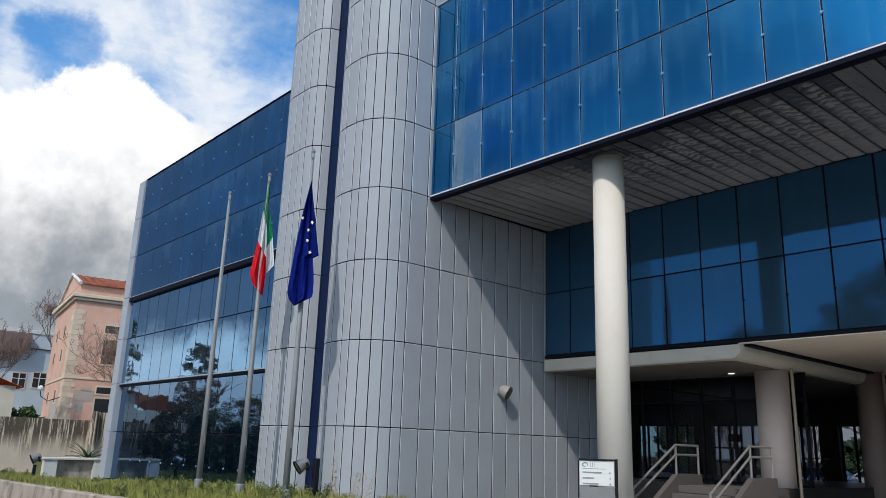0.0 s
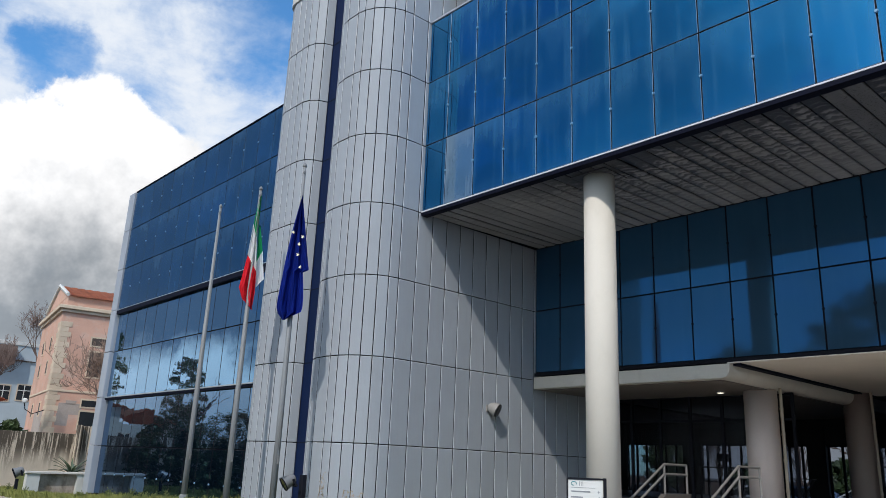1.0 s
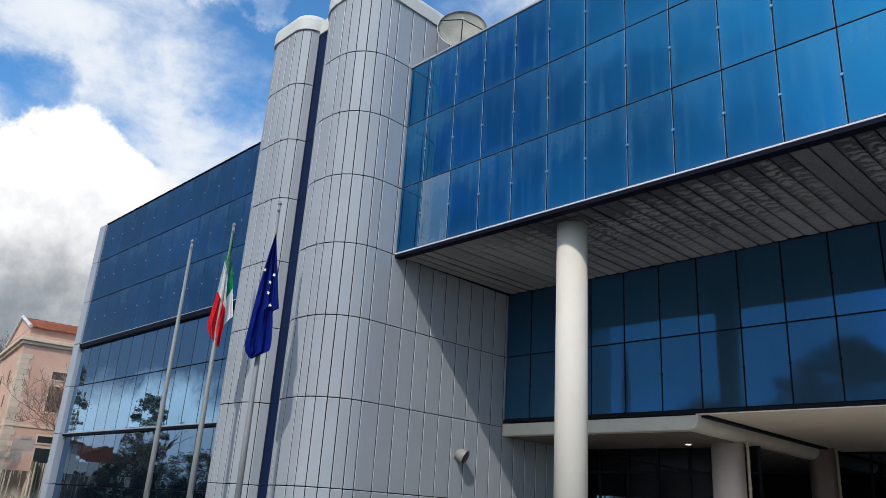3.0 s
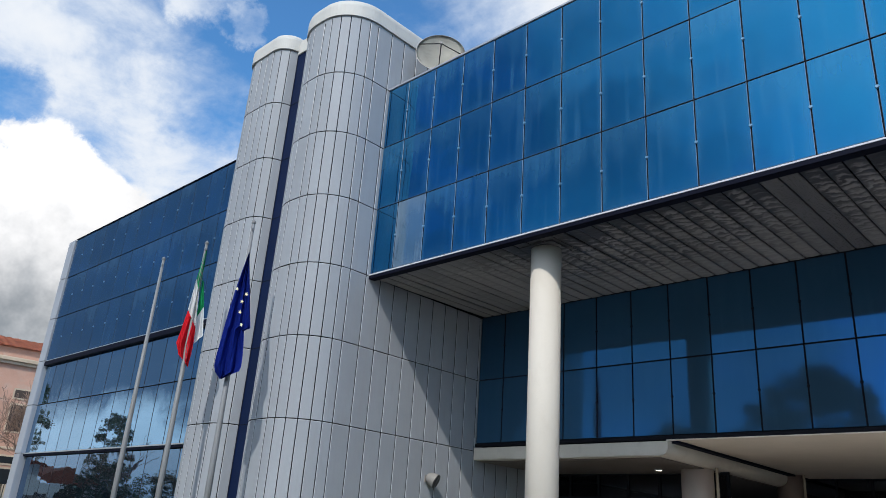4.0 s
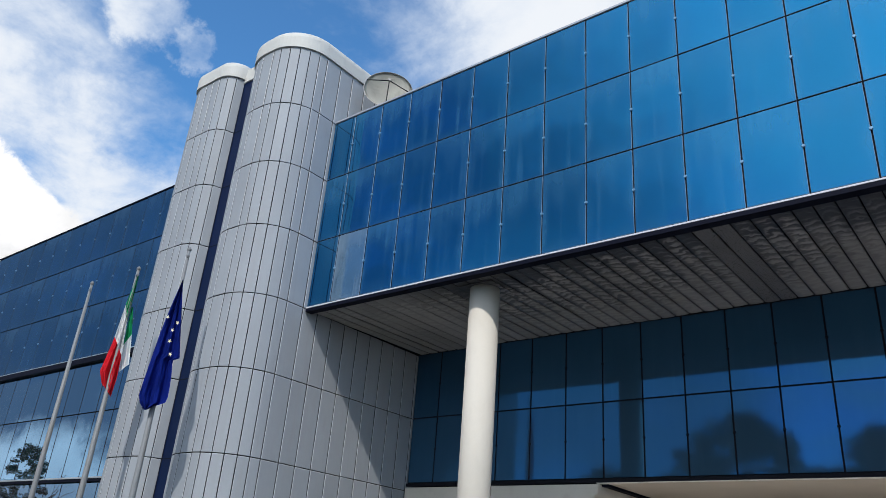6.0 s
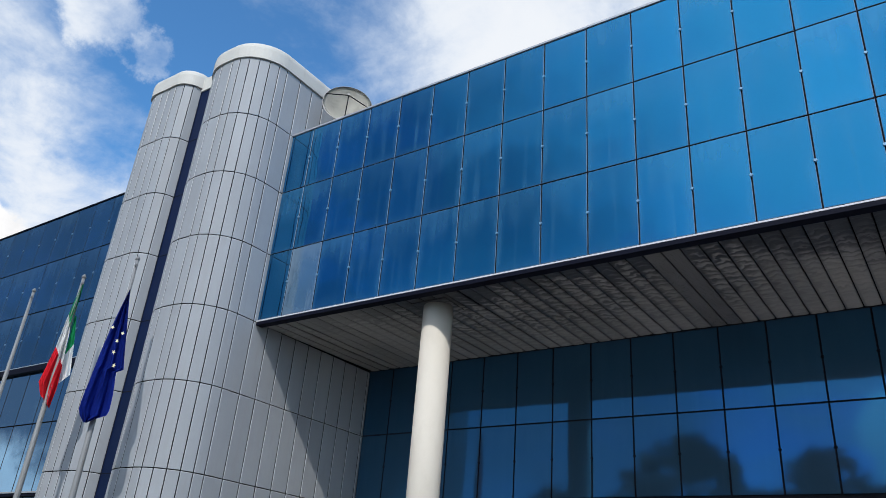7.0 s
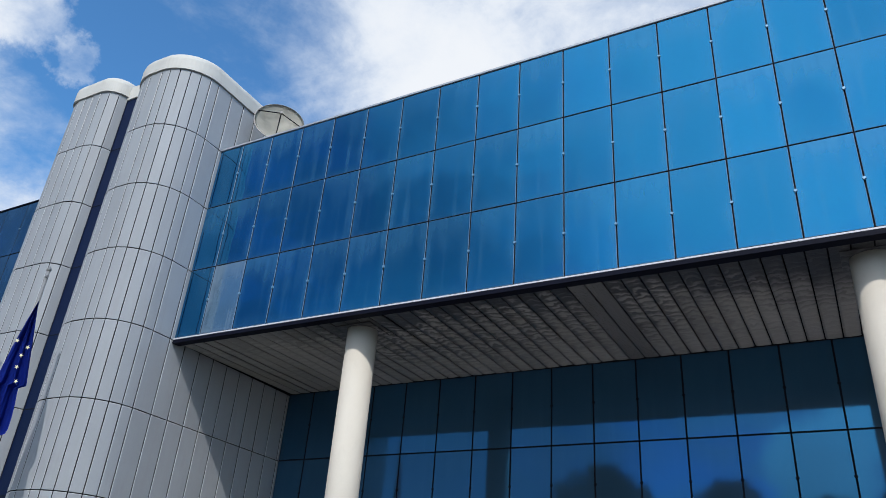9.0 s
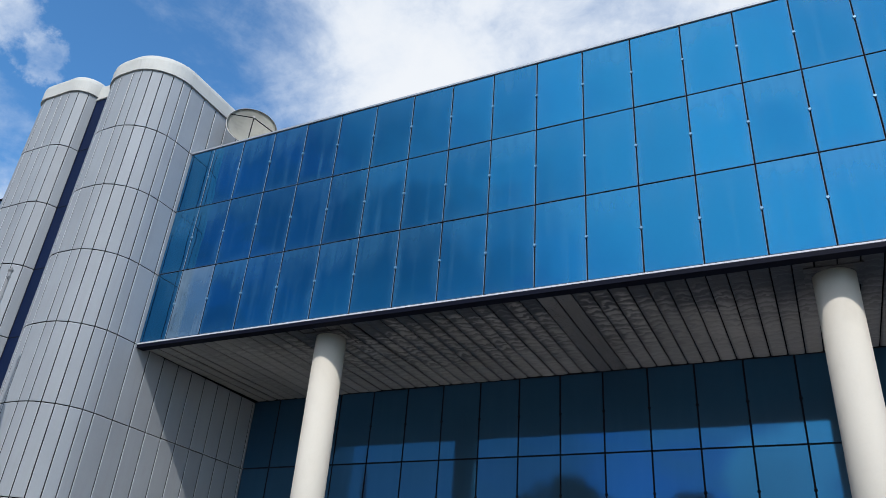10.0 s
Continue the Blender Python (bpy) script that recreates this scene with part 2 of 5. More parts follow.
def soffit_metal():
    """Strip ceiling: old lacquered metal, dented across each strip, its reflections painted in."""
    m = material("soffit_metal", (0.36, 0.345, 0.34), 0.34, 0.0, 0.6, 0.08, 1.0, 0.0, where="World")
    k = Nodes(m.node_tree)
    b = m.node_tree.nodes["Principled BSDF"]
    co = k.node("ShaderNodeNewGeometry").outputs["Position"]
    isl = k.node("ShaderNodeNewGeometry").outputs["Random Per Island"]
    moved = k.vec("ADD", co, k.vec("SCALE", (0.0, 37.0, 9.0), isl))
    sep = k.node("ShaderNodeSeparateXYZ")
    k.put(sep.inputs[0], co)
    # dents, one after another along each strip; dark tongues at the joints imitate reflections
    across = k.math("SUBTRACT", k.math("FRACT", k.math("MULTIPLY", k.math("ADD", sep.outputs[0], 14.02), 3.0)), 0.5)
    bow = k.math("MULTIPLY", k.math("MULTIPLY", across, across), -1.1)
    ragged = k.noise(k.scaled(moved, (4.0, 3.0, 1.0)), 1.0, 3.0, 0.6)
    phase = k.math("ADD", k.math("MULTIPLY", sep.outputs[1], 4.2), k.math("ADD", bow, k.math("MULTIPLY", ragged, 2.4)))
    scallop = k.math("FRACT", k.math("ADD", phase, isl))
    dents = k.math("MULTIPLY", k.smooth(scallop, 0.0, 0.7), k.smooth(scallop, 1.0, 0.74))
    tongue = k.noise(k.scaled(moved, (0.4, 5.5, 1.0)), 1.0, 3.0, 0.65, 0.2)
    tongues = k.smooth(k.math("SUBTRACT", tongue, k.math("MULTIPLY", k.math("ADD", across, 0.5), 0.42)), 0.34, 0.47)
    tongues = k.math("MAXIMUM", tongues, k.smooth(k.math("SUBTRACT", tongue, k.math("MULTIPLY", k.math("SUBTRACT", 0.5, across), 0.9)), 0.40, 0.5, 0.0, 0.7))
    patchy = k.noise(k.scaled(moved, (0.5, 0.9, 1.0)), 0.9, 4.0, 0.55)
    worn = k.smooth(patchy, 0.38, 0.58, 0.45, 1.0)
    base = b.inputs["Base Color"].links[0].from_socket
    # painted dark reflection, in from the drip edge, that ends in ragged tongues
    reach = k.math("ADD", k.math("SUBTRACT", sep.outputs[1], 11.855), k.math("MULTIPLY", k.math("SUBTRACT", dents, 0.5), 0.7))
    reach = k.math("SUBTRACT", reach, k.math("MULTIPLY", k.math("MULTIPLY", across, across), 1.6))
    reach = k.math("ADD", reach, k.lin(patchy, 0.3, 0.7, -0.5, 0.5))
    front_shade = k.math("MULTIPLY", k.smooth(reach, k.smooth(sep.outputs[0], -3.5, 0.5, 1.3, 3.3), 0.6), k.smooth(sep.outputs[0], -12.5, -9.0, 0.3, 1.0))
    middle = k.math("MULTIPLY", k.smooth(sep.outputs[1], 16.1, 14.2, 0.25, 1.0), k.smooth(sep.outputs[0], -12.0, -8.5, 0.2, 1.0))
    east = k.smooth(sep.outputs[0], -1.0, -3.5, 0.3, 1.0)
    ripple_shade = k.math("MULTIPLY", k.math("MAXIMUM", k.math("MULTIPLY", k.math("SUBTRACT", 1.0, dents), worn), tongues), k.math("MULTIPLY", middle, east))
    # shade along the strips' long edges, painted into the colour
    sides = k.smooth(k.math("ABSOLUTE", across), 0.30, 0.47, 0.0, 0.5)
    dark = k.math("MAXIMUM", k.math("MAXIMUM", front_shade, k.math("MULTIPLY", ripple_shade, 0.95)), sides)
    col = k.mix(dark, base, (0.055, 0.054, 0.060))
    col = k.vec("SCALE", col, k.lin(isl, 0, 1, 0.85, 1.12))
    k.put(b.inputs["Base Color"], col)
    bp = k.node("ShaderNodeBump")
    bp.inputs["Strength"].default_value = 0.3
    bp.inputs["Distance"].default_value = 0.015
    k.put(bp.inputs["Height"], k.math("MULTIPLY", dents, worn))
    k.put(b.inputs["Normal"], bp.outputs[0])
    return m


M = {
    "clad": material("grey_cladding", (0.305, 0.327, 0.357), 0.55, 0.0, 0.3, 0.05, 1.0, 0.015, (0.28, 0.28, 0.30), 0.35, (4, 4, 0.35), 0.05),
    # lighter cladding chamfers: edge highlights painted into the colour
    "clad_edge": material("panel_edge_highlight", (0.46, 0.48, 0.51), 0.4, 0.0, 0.5, vary=0.05),
    # pale chamfers that draw a thin line beside each glass joint
    "glass_edge": material("pale_glass_edge", (0.13, 0.21, 0.34), 0.35, 0.0, 0.5, vary=0.1),
    "joint": material("dark_joint", (0.014, 0.015, 0.02), 0.8, 0.0, 0.1, vary=0.1),
    "gasket": material("dark_gasket", (0.055, 0.057, 0.064), 0.8, 0.0, 0.1, vary=0.1),
    "glass": coated_glass("blue_glass", (0.018, 0.272, 0.585), (0.004, 0.026, 0.074), 0.57, (0.06, 0.23, 0.40), 0.27),
    "glass_wing": coated_glass("dusty_navy_glass", (0.025, 0.24, 0.50), (0.013, 0.043, 0.102), 0.34, (0.09, 0.19, 0.30), 0.16),
    "glass_dark": coated_glass("dark_ground_glass", (0.18, 0.37, 0.62), (0.001, 0.004, 0.012), 0.52, (0.10, 0.16, 0.24), 0.006, 0.010, 0.006),
    "glass_low": coated_glass("blue_mirror_glass", (0.26, 0.51, 0.78), (0.002, 0.010, 0.028), 0.74, (0.16, 0.24, 0.33), 0.03, 0.012, 0.006),
    "glass_recess": coated_glass("dark_blue_glass", (0.028, 0.235, 0.54), (0.034, 0.078, 0.128), 0.28, (0.08, 0.16, 0.22), 0.05, 0.05, 0.003),
    "glass_pale": coated_glass("pale_glass", (0.34, 0.48, 0.62), (0.05, 0.11, 0.18), 0.5, (0.25, 0.33, 0.42), 0.5, 0.08),
    "alu": material("aluminium_trim", (0.40, 0.43, 0.48), 0.4, 0.4, vary=0.06),
    "pilaster": material("pale_grey_metal", (0.32, 0.345, 0.39), 0.45, 0.0, vary=0.06),
    "black": material("black_metal", (0.012, 0.013, 0.018), 0.8, 0.0, 0.1, vary=0.15),
    "fix_dim": material("dull_fixing", (0.10, 0.17, 0.26), 0.5, 0.2, vary=0.05),
    "fix": material("steel_fixing", (0.20, 0.35, 0.50), 0.35, 0.5, vary=0.05),
    "cap": material("cream_cap", (0.56, 0.555, 0.525), 0.6, vary=0.06, dirt=(0.42, 0.40, 0.36), dirt_amount=0.35, stretch=(1, 1, 0.4)),
    "column": material("cream_column", (0.58, 0.54, 0.48), 0.75, 0.0, 0.2, vary=0.03, bump=0.0, dirt=(0.47, 0.43, 0.375), dirt_amount=0.25, stretch=(1.0, 1.0, 0.5)),
    "slab_shade": material("slab_shade_brown", (0.16, 0.135, 0.12), 0.6, vary=0.08, where="World"),
    "slab": material("cream_slab", (0.58, 0.54, 0.48), 0.6, vary=0.06, dirt=(0.40, 0.36, 0.32), dirt_amount=0.3, where="World"),
    "brown_slab": material("tan_plaster", (0.74, 0.66, 0.57), 0.65, vary=0.06, where="World"),
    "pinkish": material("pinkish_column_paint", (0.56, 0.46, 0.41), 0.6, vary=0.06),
    # brown column in the undercroft, its shade put into the paint colour
    "brownish": material("brown_shaded_column", (0.27, 0.205, 0.18), 0.6, vary=0.08),
    "pipe": material("tan_pipe", (0.34, 0.28, 0.21), 0.5, vary=0.1),
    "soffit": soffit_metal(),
    "drip": material("navy_black_metal", (0.004, 0.005, 0.014), 0.6, 0.0, 0.1, vary=0.15),
    "bright_trim": material("pale_lilac_trim", (0.60, 0.60, 0.66), 0.4, 0.0, vary=0.06),
    "blue_strip": material("navy_metal", (0.003, 0.011, 0.046), 0.5, 0.0, 0.12, 0.1),
    "asphalt": material("asphalt", (0.115, 0.11, 0.105), 0.85, vary=0.2, where="World", bump=0.2, fine=60),
    "concrete": material("old_concrete", (0.36, 0.30, 0.25), 0.85, vary=0.14, where="World", bump=0.15, dirt=(0.11, 0.085, 0.06), dirt_amount=0.85, stretch=(1, 1, 0.6)),
    "paving": material("pale_bounce_slab", (0.54, 0.50, 0.45), 0.8, vary=0.1, where="World"),
    "soil": material("lawn_soil", (0.11, 0.12, 0.035), 0.95, vary=0.3, where="World", bump=0.3),
    "grass": material("grass_blades", (0.185, 0.19, 0.04), 0.6, vary=0.3, where="World"),
    "weed": material("weed_leaves", (0.12, 0.14, 0.035), 0.6, vary=0.3, where="World"),
    "dry": material("dry_stalks", (0.30, 0.22, 0.13), 0.8, vary=0.2, where="World"),
    "steel": material("painted_pole", (0.205, 0.215, 0.225), 0.6, 0.0, vary=0.1, dirt=(0.16, 0.15, 0.13), dirt_amount=0.5, stretch=(4, 4, 0.5)),
    "rail": material("grey_rail", (0.23, 0.215, 0.205), 0.45, 0.2, vary=0.06),
    # stone steps, with the shade they stand in put into the colour
    "step": material("shaded_step_stone", (0.09, 0.078, 0.072), 0.7, vary=0.08, where="World"),
    "lampgrey": material("lamp_grey", (0.20, 0.20, 0.20), 0.45, 0.3, vary=0.1),
    "lampdark": material("dark_lamp_paint", (0.018, 0.018, 0.02), 0.4, 0.0, vary=0.1),
    "lamppale": material("pale_lamp_paint", (0.25, 0.24, 0.23), 0.5, 0.0, vary=0.1),
    "lens": material("lamp_lens", (0.05, 0.05, 0.05), 0.1, vary=0.05, coat=0.5),
    "white": material("white_board", (0.64, 0.64, 0.62), 0.5, vary=0.03),
    "ink": material("grey_ink", (0.22, 0.23, 0.25), 0.6, vary=0.03),
    "teal": material("teal_mark", (0.05, 0.22, 0.24), 0.6, vary=0.03),
    "green": material("green_cloth", (0.018, 0.36, 0.13), 0.8, 0.0, 0.1, vary=0.06, bump=0.1),
    "cloth": material("white_cloth", (0.86, 0.86, 0.85), 0.8, vary=0.04, bump=0.1),
    "red": material("red_cloth", (0.80, 0.028, 0.045), 0.8, 0.0, 0.1, vary=0.06, bump=0.1),
    "blue": material("blue_cloth", (0.008, 0.024, 0.25), 0.8, 0.0, 0.08, vary=0.15, bump=0.1),
    "gold": material("yellow_star", (0.80, 0.76, 0.52), 0.7, vary=0.03),
    "dish": material("dish_cream", (0.52, 0.50, 0.44), 0.5, vary=0.08, dirt=(0.36, 0.33, 0.27), dirt_amount=0.5),
    "pink": material("pink_plaster", (0.56, 0.33, 0.245), 0.85, vary=0.12, where="World", scale=0.5, dirt=(0.55, 0.45, 0.38), dirt_amount=0.5),
    "cement": material("cement_patch", (0.40, 0.34, 0.30), 0.9, vary=0.2, where="World", scale=0.6),
    "quoin": material("quoin_stone", (0.56, 0.45, 0.335), 0.85, vary=0.1, per_piece=0.08),
    "tile": material("terracotta", (0.42, 0.13, 0.06), 0.8, vary=0.2, where="World"),
    "bluewall": material("blue_grey_plaster", (0.43, 0.49, 0.52), 0.85, vary=0.06, where="World"),
    "cream": material("cream_plaster", (0.60, 0.54, 0.44), 0.85, vary=0.08, where="World"),
    "window": material("dark_window", (0.025, 0.03, 0.035), 0.12, vary=0.2),
    "shutter": material("dark_shutter", (0.07, 0.05, 0.04), 0.7, vary=0.2),
    "brownwall": material("brown_render", (0.17, 0.12, 0.10), 0.85, vary=0.12, where="World"),
    "bark": material("bare_bark", (0.15, 0.10, 0.083), 0.9, vary=0.2, where="World"),
    "paletwig": material("pale_twigs", (0.27, 0.18, 0.135), 0.9, vary=0.2, where="World"),
    "leaf": material("dark_leaf", (0.055, 0.085, 0.03), 0.55, vary=0.35, where="World", fine=8),
    # lighter leaves for the mirrored yard trees, haze put into the colour
    "leaf_far": material("hazed_leaf", (0.12, 0.14, 0.085), 0.6, vary=0.3, where="World", fine=8),
    "agave": material("agave_leaf", (0.07, 0.10, 0.055), 0.5, vary=0.2),
    # near-black hall surfaces: the room's darkness is put into their colour
    "interior": material("shade_dark_interior", (0.012, 0.011, 0.011), 0.7, vary=0.15, where="World"),
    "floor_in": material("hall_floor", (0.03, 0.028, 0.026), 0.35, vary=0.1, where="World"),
    "doorglass": clear_glass("tinted_door_glass", (0.62, 0.65, 0.70)),
    "rearglass": clear_glass("rear_window_glass", (0.50, 0.52, 0.55)),
    "pale_strip": material("pale_soffit_strip", (0.16, 0.154, 0.156), 0.3, vary=0.12, where="World"),
    "carwhite": material("white_car_paint", (0.70, 0.71, 0.72), 0.25, vary=0.02, coat=0.6),
    "carblue": material("blue_car_paint", (0.06, 0.13, 0.26), 0.25, vary=0.02, coat=0.6),
    "cargrey": material("grey_car_paint", (0.30, 0.31, 0.33), 0.25, vary=0.02, coat=0.6),
    "rubber": material("tyre_rubber", (0.02, 0.02, 0.02), 0.8, vary=0.1),
    "bulb": material("lamp_globe", (0.75, 0.75, 0.72), 0.3, vary=0.02),
}


def glow(name, colour, strength):
    m = bpy.data.materials.new(name)
    m.use_nodes = True
    b = m.node_tree.nodes["Principled BSDF"]
    b.inputs["Base Color"].default_value = (*colour, 1)
    b.inputs["Emission Color"].default_value = (*colour, 1)
    b.inputs["Emission Strength"].default_value = strength
    return m


M["downlight"] = glow("downlight_glow", (1.0, 0.9, 0.75), 2.0)


def stained_wall():
    """Old rendered retaining wall with black drips running down from its coping."""
    m = bpy.data.materials["stained_render"] if "stained_render" in bpy.data.materials else material(
        "stained_render", (0.58, 0.49, 0.385), 0.9, vary=0.12, where="World", bump=0.2)
    k = Nodes(m.node_tree)
    b = m.node_tree.nodes["Principled BSDF"]
    pos = k.node("ShaderNodeNewGeometry").outputs["Position"]
    sep = k.node("ShaderNodeSeparateXYZ")
    k.put(sep.inputs[0], pos)
    drip = k.noise(k.scaled(pos, (1.0, 5.5, 0.30)), 1.0, 7.0, 0.70, 0.4)
    reach = k.lin(k.noise(k.scaled(pos, (1.0, 0.9, 0.0)), 1.0, 3.0, 0.6), 0.3, 0.7, -0.2, 1.4)
    run = k.smooth(k.math("ADD", sep.outputs[2], 0.0), k.math("SUBTRACT", 0.7, reach), 1.45)
    amount = k.math("MULTIPLY", k.smooth(drip, 0.42, 0.50), run)
    base = b.inputs["Base Color"].links[0].from_socket
    k.put(b.inputs["Base Color"], k.mix(k.math("MULTIPLY", amount, 0.92), base, (0.045, 0.032, 0.022)))
    return m


M["stained"] = stained_wall()


# ---------- builders ----------
def mesh_of(name, bm):
    me = bpy.data.meshes.new(name)
    bm.normal_update()
    bm.to_mesh(me)
    bm.free()
    return me


def part(name, bm, mat, parent=None, label="", smooth=False):
    me = bm if isinstance(bm, bpy.types.Mesh) else mesh_of(name, bm)
    if mat is not None and not me.materials:
        me.materials.append(M[mat])
    if smooth:
        for f in me.polygons:
            f.use_smooth = True
    ob = new(name, me)
    if parent is not None:
        ob.parent = parent
    if label:
        tagged(ob, label)
    return ob


def group_thing(name, label, category, m=None, kind="", group=""):
    ob = new(name)
    ob.empty_display_size = 0.2
    if m is not None:
        ob.matrix_world = m
    return tagged(ob, label, category, group, kind)


def box(x0, x1, y0, y1, z0, z1, bev=0.0, bm=None):
    bm = bm or bmesh.new()
    made = bmesh.ops.create_cube(bm, size=1.0, matrix=Matrix.Translation(((x0 + x1) / 2, (y0 + y1) / 2, (z0 + z1) / 2))
                                 @ Matrix.Diagonal((x1 - x0, y1 - y0, z1 - z0, 1)))
    if bev:
        edges = list({e for v in made["verts"] for e in v.link_edges})
        bmesh.ops.bevel(bm, geom=edges, offset=bev, segments=2, affect="EDGES", profile=0.7)
    return bm


def tube(points, radius, sides=12, bm=None, close=True):
    """A round bar along points; radius may be one number or one for each point."""
    bm = bm or bmesh.new()
    pts = [Vector(p) for p in points]
    radii = radius if isinstance(radius, (list, tuple)) else [radius] * len(pts)
    rings, up = [], None
    for i, p in enumerate(pts):
        d = (pts[min(i + 1, len(pts) - 1)] - pts[max(i - 1, 0)]).normalized()
        if up is None:
            up = d.orthogonal().normalized()
        up = (up - d * up.dot(d)).normalized()
        side = d.cross(up)
        rings.append([bm.verts.new(p + (up * math.cos(a) + side * math.sin(a)) * radii[i])
                      for a in (2 * math.pi * j / sides for j in range(sides))])
    for a, b in zip(rings, rings[1:]):
        for j in range(sides):
            bm.faces.new((a[j], a[(j + 1) % sides], b[(j + 1) % sides], b[j]))
    if close:
        bm.faces.new(rings[0][::-1])
        bm.faces.new(rings[-1])
    return bm


PANEL_CACHE = {}


def panel_mesh(w, h, depth, mat, bev=0.006):
    """A cladding piece: back in the plane y = depth, face at y = 0, chamfered; centred in x and z."""
    key = (round(w, 4), round(h, 4), depth, mat)
    if key in PANEL_CACHE:
        return PANEL_CACHE[key]
    a, c = w / 2, h / 2
    rings = []
    for x, z, y in ((a, c, depth), (a, c, bev), (a - bev, c - bev, 0.0)):
        rings.append([(-x, y, -z), (x, y, -z), (x, y, z), (-x, y, z)])
    verts = [v for r in rings for v in r]
    faces = [(3, 2, 1, 0)]
    for r in (0, 4):
        for j in range(4):
            faces.append((r + j, r + (j + 1) % 4, r + 4 + (j + 1) % 4, r + 4 + j))
    faces.append((8, 9, 10, 11))
    me = bpy.data.meshes.new("panel")
    me.from_pydata(verts, [], faces)
    bm = bmesh.new()
    bm.from_mesh(me)
    bmesh.ops.recalc_face_normals(bm, faces=bm.faces)
    bm.to_mesh(me)
    bm.free()
    me.materials.append(M[mat])
    if mat.startswith("glass"):
        me.materials.append(M["joint"])
        me.materials.append(M["glass_edge" if mat in ("glass", "glass_pale") else "joint"])
        for i, f in enumerate(me.polygons[:9]):
            f.material_index = 1 if i < 5 else 2
    if mat == "clad":
        me.materials.append(M["gasket"])
        me.materials.append(M["clad_edge"])
        for f in me.polygons[5:9]:
            f.material_index = 2
        for f in me.polygons:
            n_ = f.normal
            if abs(n_.y) < 0.2 and min(v_[1] for v_ in [me.vertices[i].co for i in f.vertices]) >= bev - 1e-6:
                f.material_index = 1
    PANEL_CACHE[key] = me
    return me

# ---------- plan of the building ----------
X0 = -14.33           # origin of the one-metre glass modules
YB, YR, YL = 11.855, 16.285, 11.07   # fronts: upper storey, recess, west wing
Z = [-0.75, 1.68, 3.67, 5.62, 7.46, 9.305, 11.135, 12.965, 14.83]
EAST = 26             # modules of the upper storey
SIDE_X = -14.16       # face of the towers' east flank
GX = SIDE_X + 0.008   # west end of the glass fronts
GAP = 0.024


def slope(x):
    """Fall of the terrain towards the west."""
    return min(0.0, x + 15.0) * 0.015


# ---------- ground ----------
def ground_sheet():
    bm = bmesh.new()
    xs = [-2500, -300, -120, -70, -55, -45, -40, -35, -30, -25, -20, -15, 0, 15, 60, 300, 2500]
    ys = [-2500, -300, -60, -20, 0, 6.4, 20, 60, 300, 2500]
    grid = [[bm.verts.new((x, y, -0.36 + max(slope(x) * 1.9, -1.6))) for y in ys] for x in xs]
    for i in range(len(xs) - 1):
        for j in range(len(ys) - 1):
            bm.faces.new((grid[i][j], grid[i + 1][j], grid[i + 1][j + 1], grid[i][j + 1]))
    ob = part("ground", bm, "asphalt")
    tagged(ob, "worn grey asphalt yard before the office building", "ground", kind="structure")


ground_sheet()

# unseen, added pale so that sunlight bounces up to the lower ceiling
tagged(part("pavement", box(-11.5, 12.0, 12.9, 18.15, -0.45, -0.315, 0.01), "paving"), "unseen pale slab added to bounce sunlight under the overhang", "pavement", kind="structure")

LAWN_X0, LAWN_X1, KERB_Y = -41.5, -11.6, 6.5


def lawn_z(x, y):
    bump_ = 0.05 * noise.noise((x * 0.7, y * 0.7, 0.0)) + 0.03 * noise.noise((x * 2.1, y * 2.1, 3.0))
    rise = 0.035 if x > -20 else max(-0.06, 0.035 + (x + 20) * 0.0085)
    return slope(x) - 0.04 - 0.22 * max(0.0, x + 13.5) + rise * min(y - KERB_Y, 3.5) + bump_


def lawn():
    bm = bmesh.new()
    nx, ny = 90, 20
    grid = [[bm.verts.new((LAWN_X0 + (LAWN_X1 - LAWN_X0) * i / nx, KERB_Y + 0.05 + 9.6 * j / ny, 0)) for j in range(ny + 1)] for i in range(nx + 1)]
    for col in grid:
        for v in col:
            v.co.z = lawn_z(v.co.x, v.co.y)
    for i in range(nx):
        for j in range(ny):
            bm.faces.new((grid[i][j], grid[i + 1][j], grid[i + 1][j + 1], grid[i][j + 1]))
    ob = part("lawn", bm, "soil", smooth=True)
    tagged(ob, "uneven strip of earth under rough grass", "ground", kind="structure")


lawn()


def kerb():
    bm = bmesh.new()
    n = 44
    rows = []
    for i in range(n + 1):
        x = LAWN_X0 + (LAWN_X1 + 0.2 - LAWN_X0) * i / n
        top = slope(x) + 0.0 + 0.015 * noise.noise((x, 0, 0))
        prof = [(KERB_Y - 0.16, -1.6 + top), (KERB_Y - 0.16, top - 0.03), (KERB_Y - 0.13, top), (KERB_Y + 0.10, top + 0.005), (KERB_Y + 0.13, top - 0.02), (KERB_Y + 0.13, top - 1.6)]
        rows.append([bm.verts.new((x, y + 0.012 * noise.noise((x * 3, y * 9, z)), z)) for y, z in prof])
    for a, b in zip(rows, rows[1:]):
        for j in range(len(a) - 1):
            bm.faces.new((a[j], b[j], b[j + 1], a[j + 1]))
    bm.faces.new(rows[0])
    bm.faces.new(rows[-1][::-1])
    ob = part("kerb", bm, "concrete")
    tagged(ob, "low stained concrete kerb wall along the lawn", "kerb", kind="structure")


kerb()


# ---------- glass walls ----------
rng = random.Random(7)


def fixing_mesh(mat):
    bm = bmesh.new()
    bmesh.ops.create_cone(bm, cap_ends=True, segments=10, radius1=0.036, radius2=0.026, depth=0.024, matrix=Matrix.Rotation(radians(90), 4, "X"))
    me = mesh_of("fixing", bm)
    me.materials.append(M[mat])
    return me


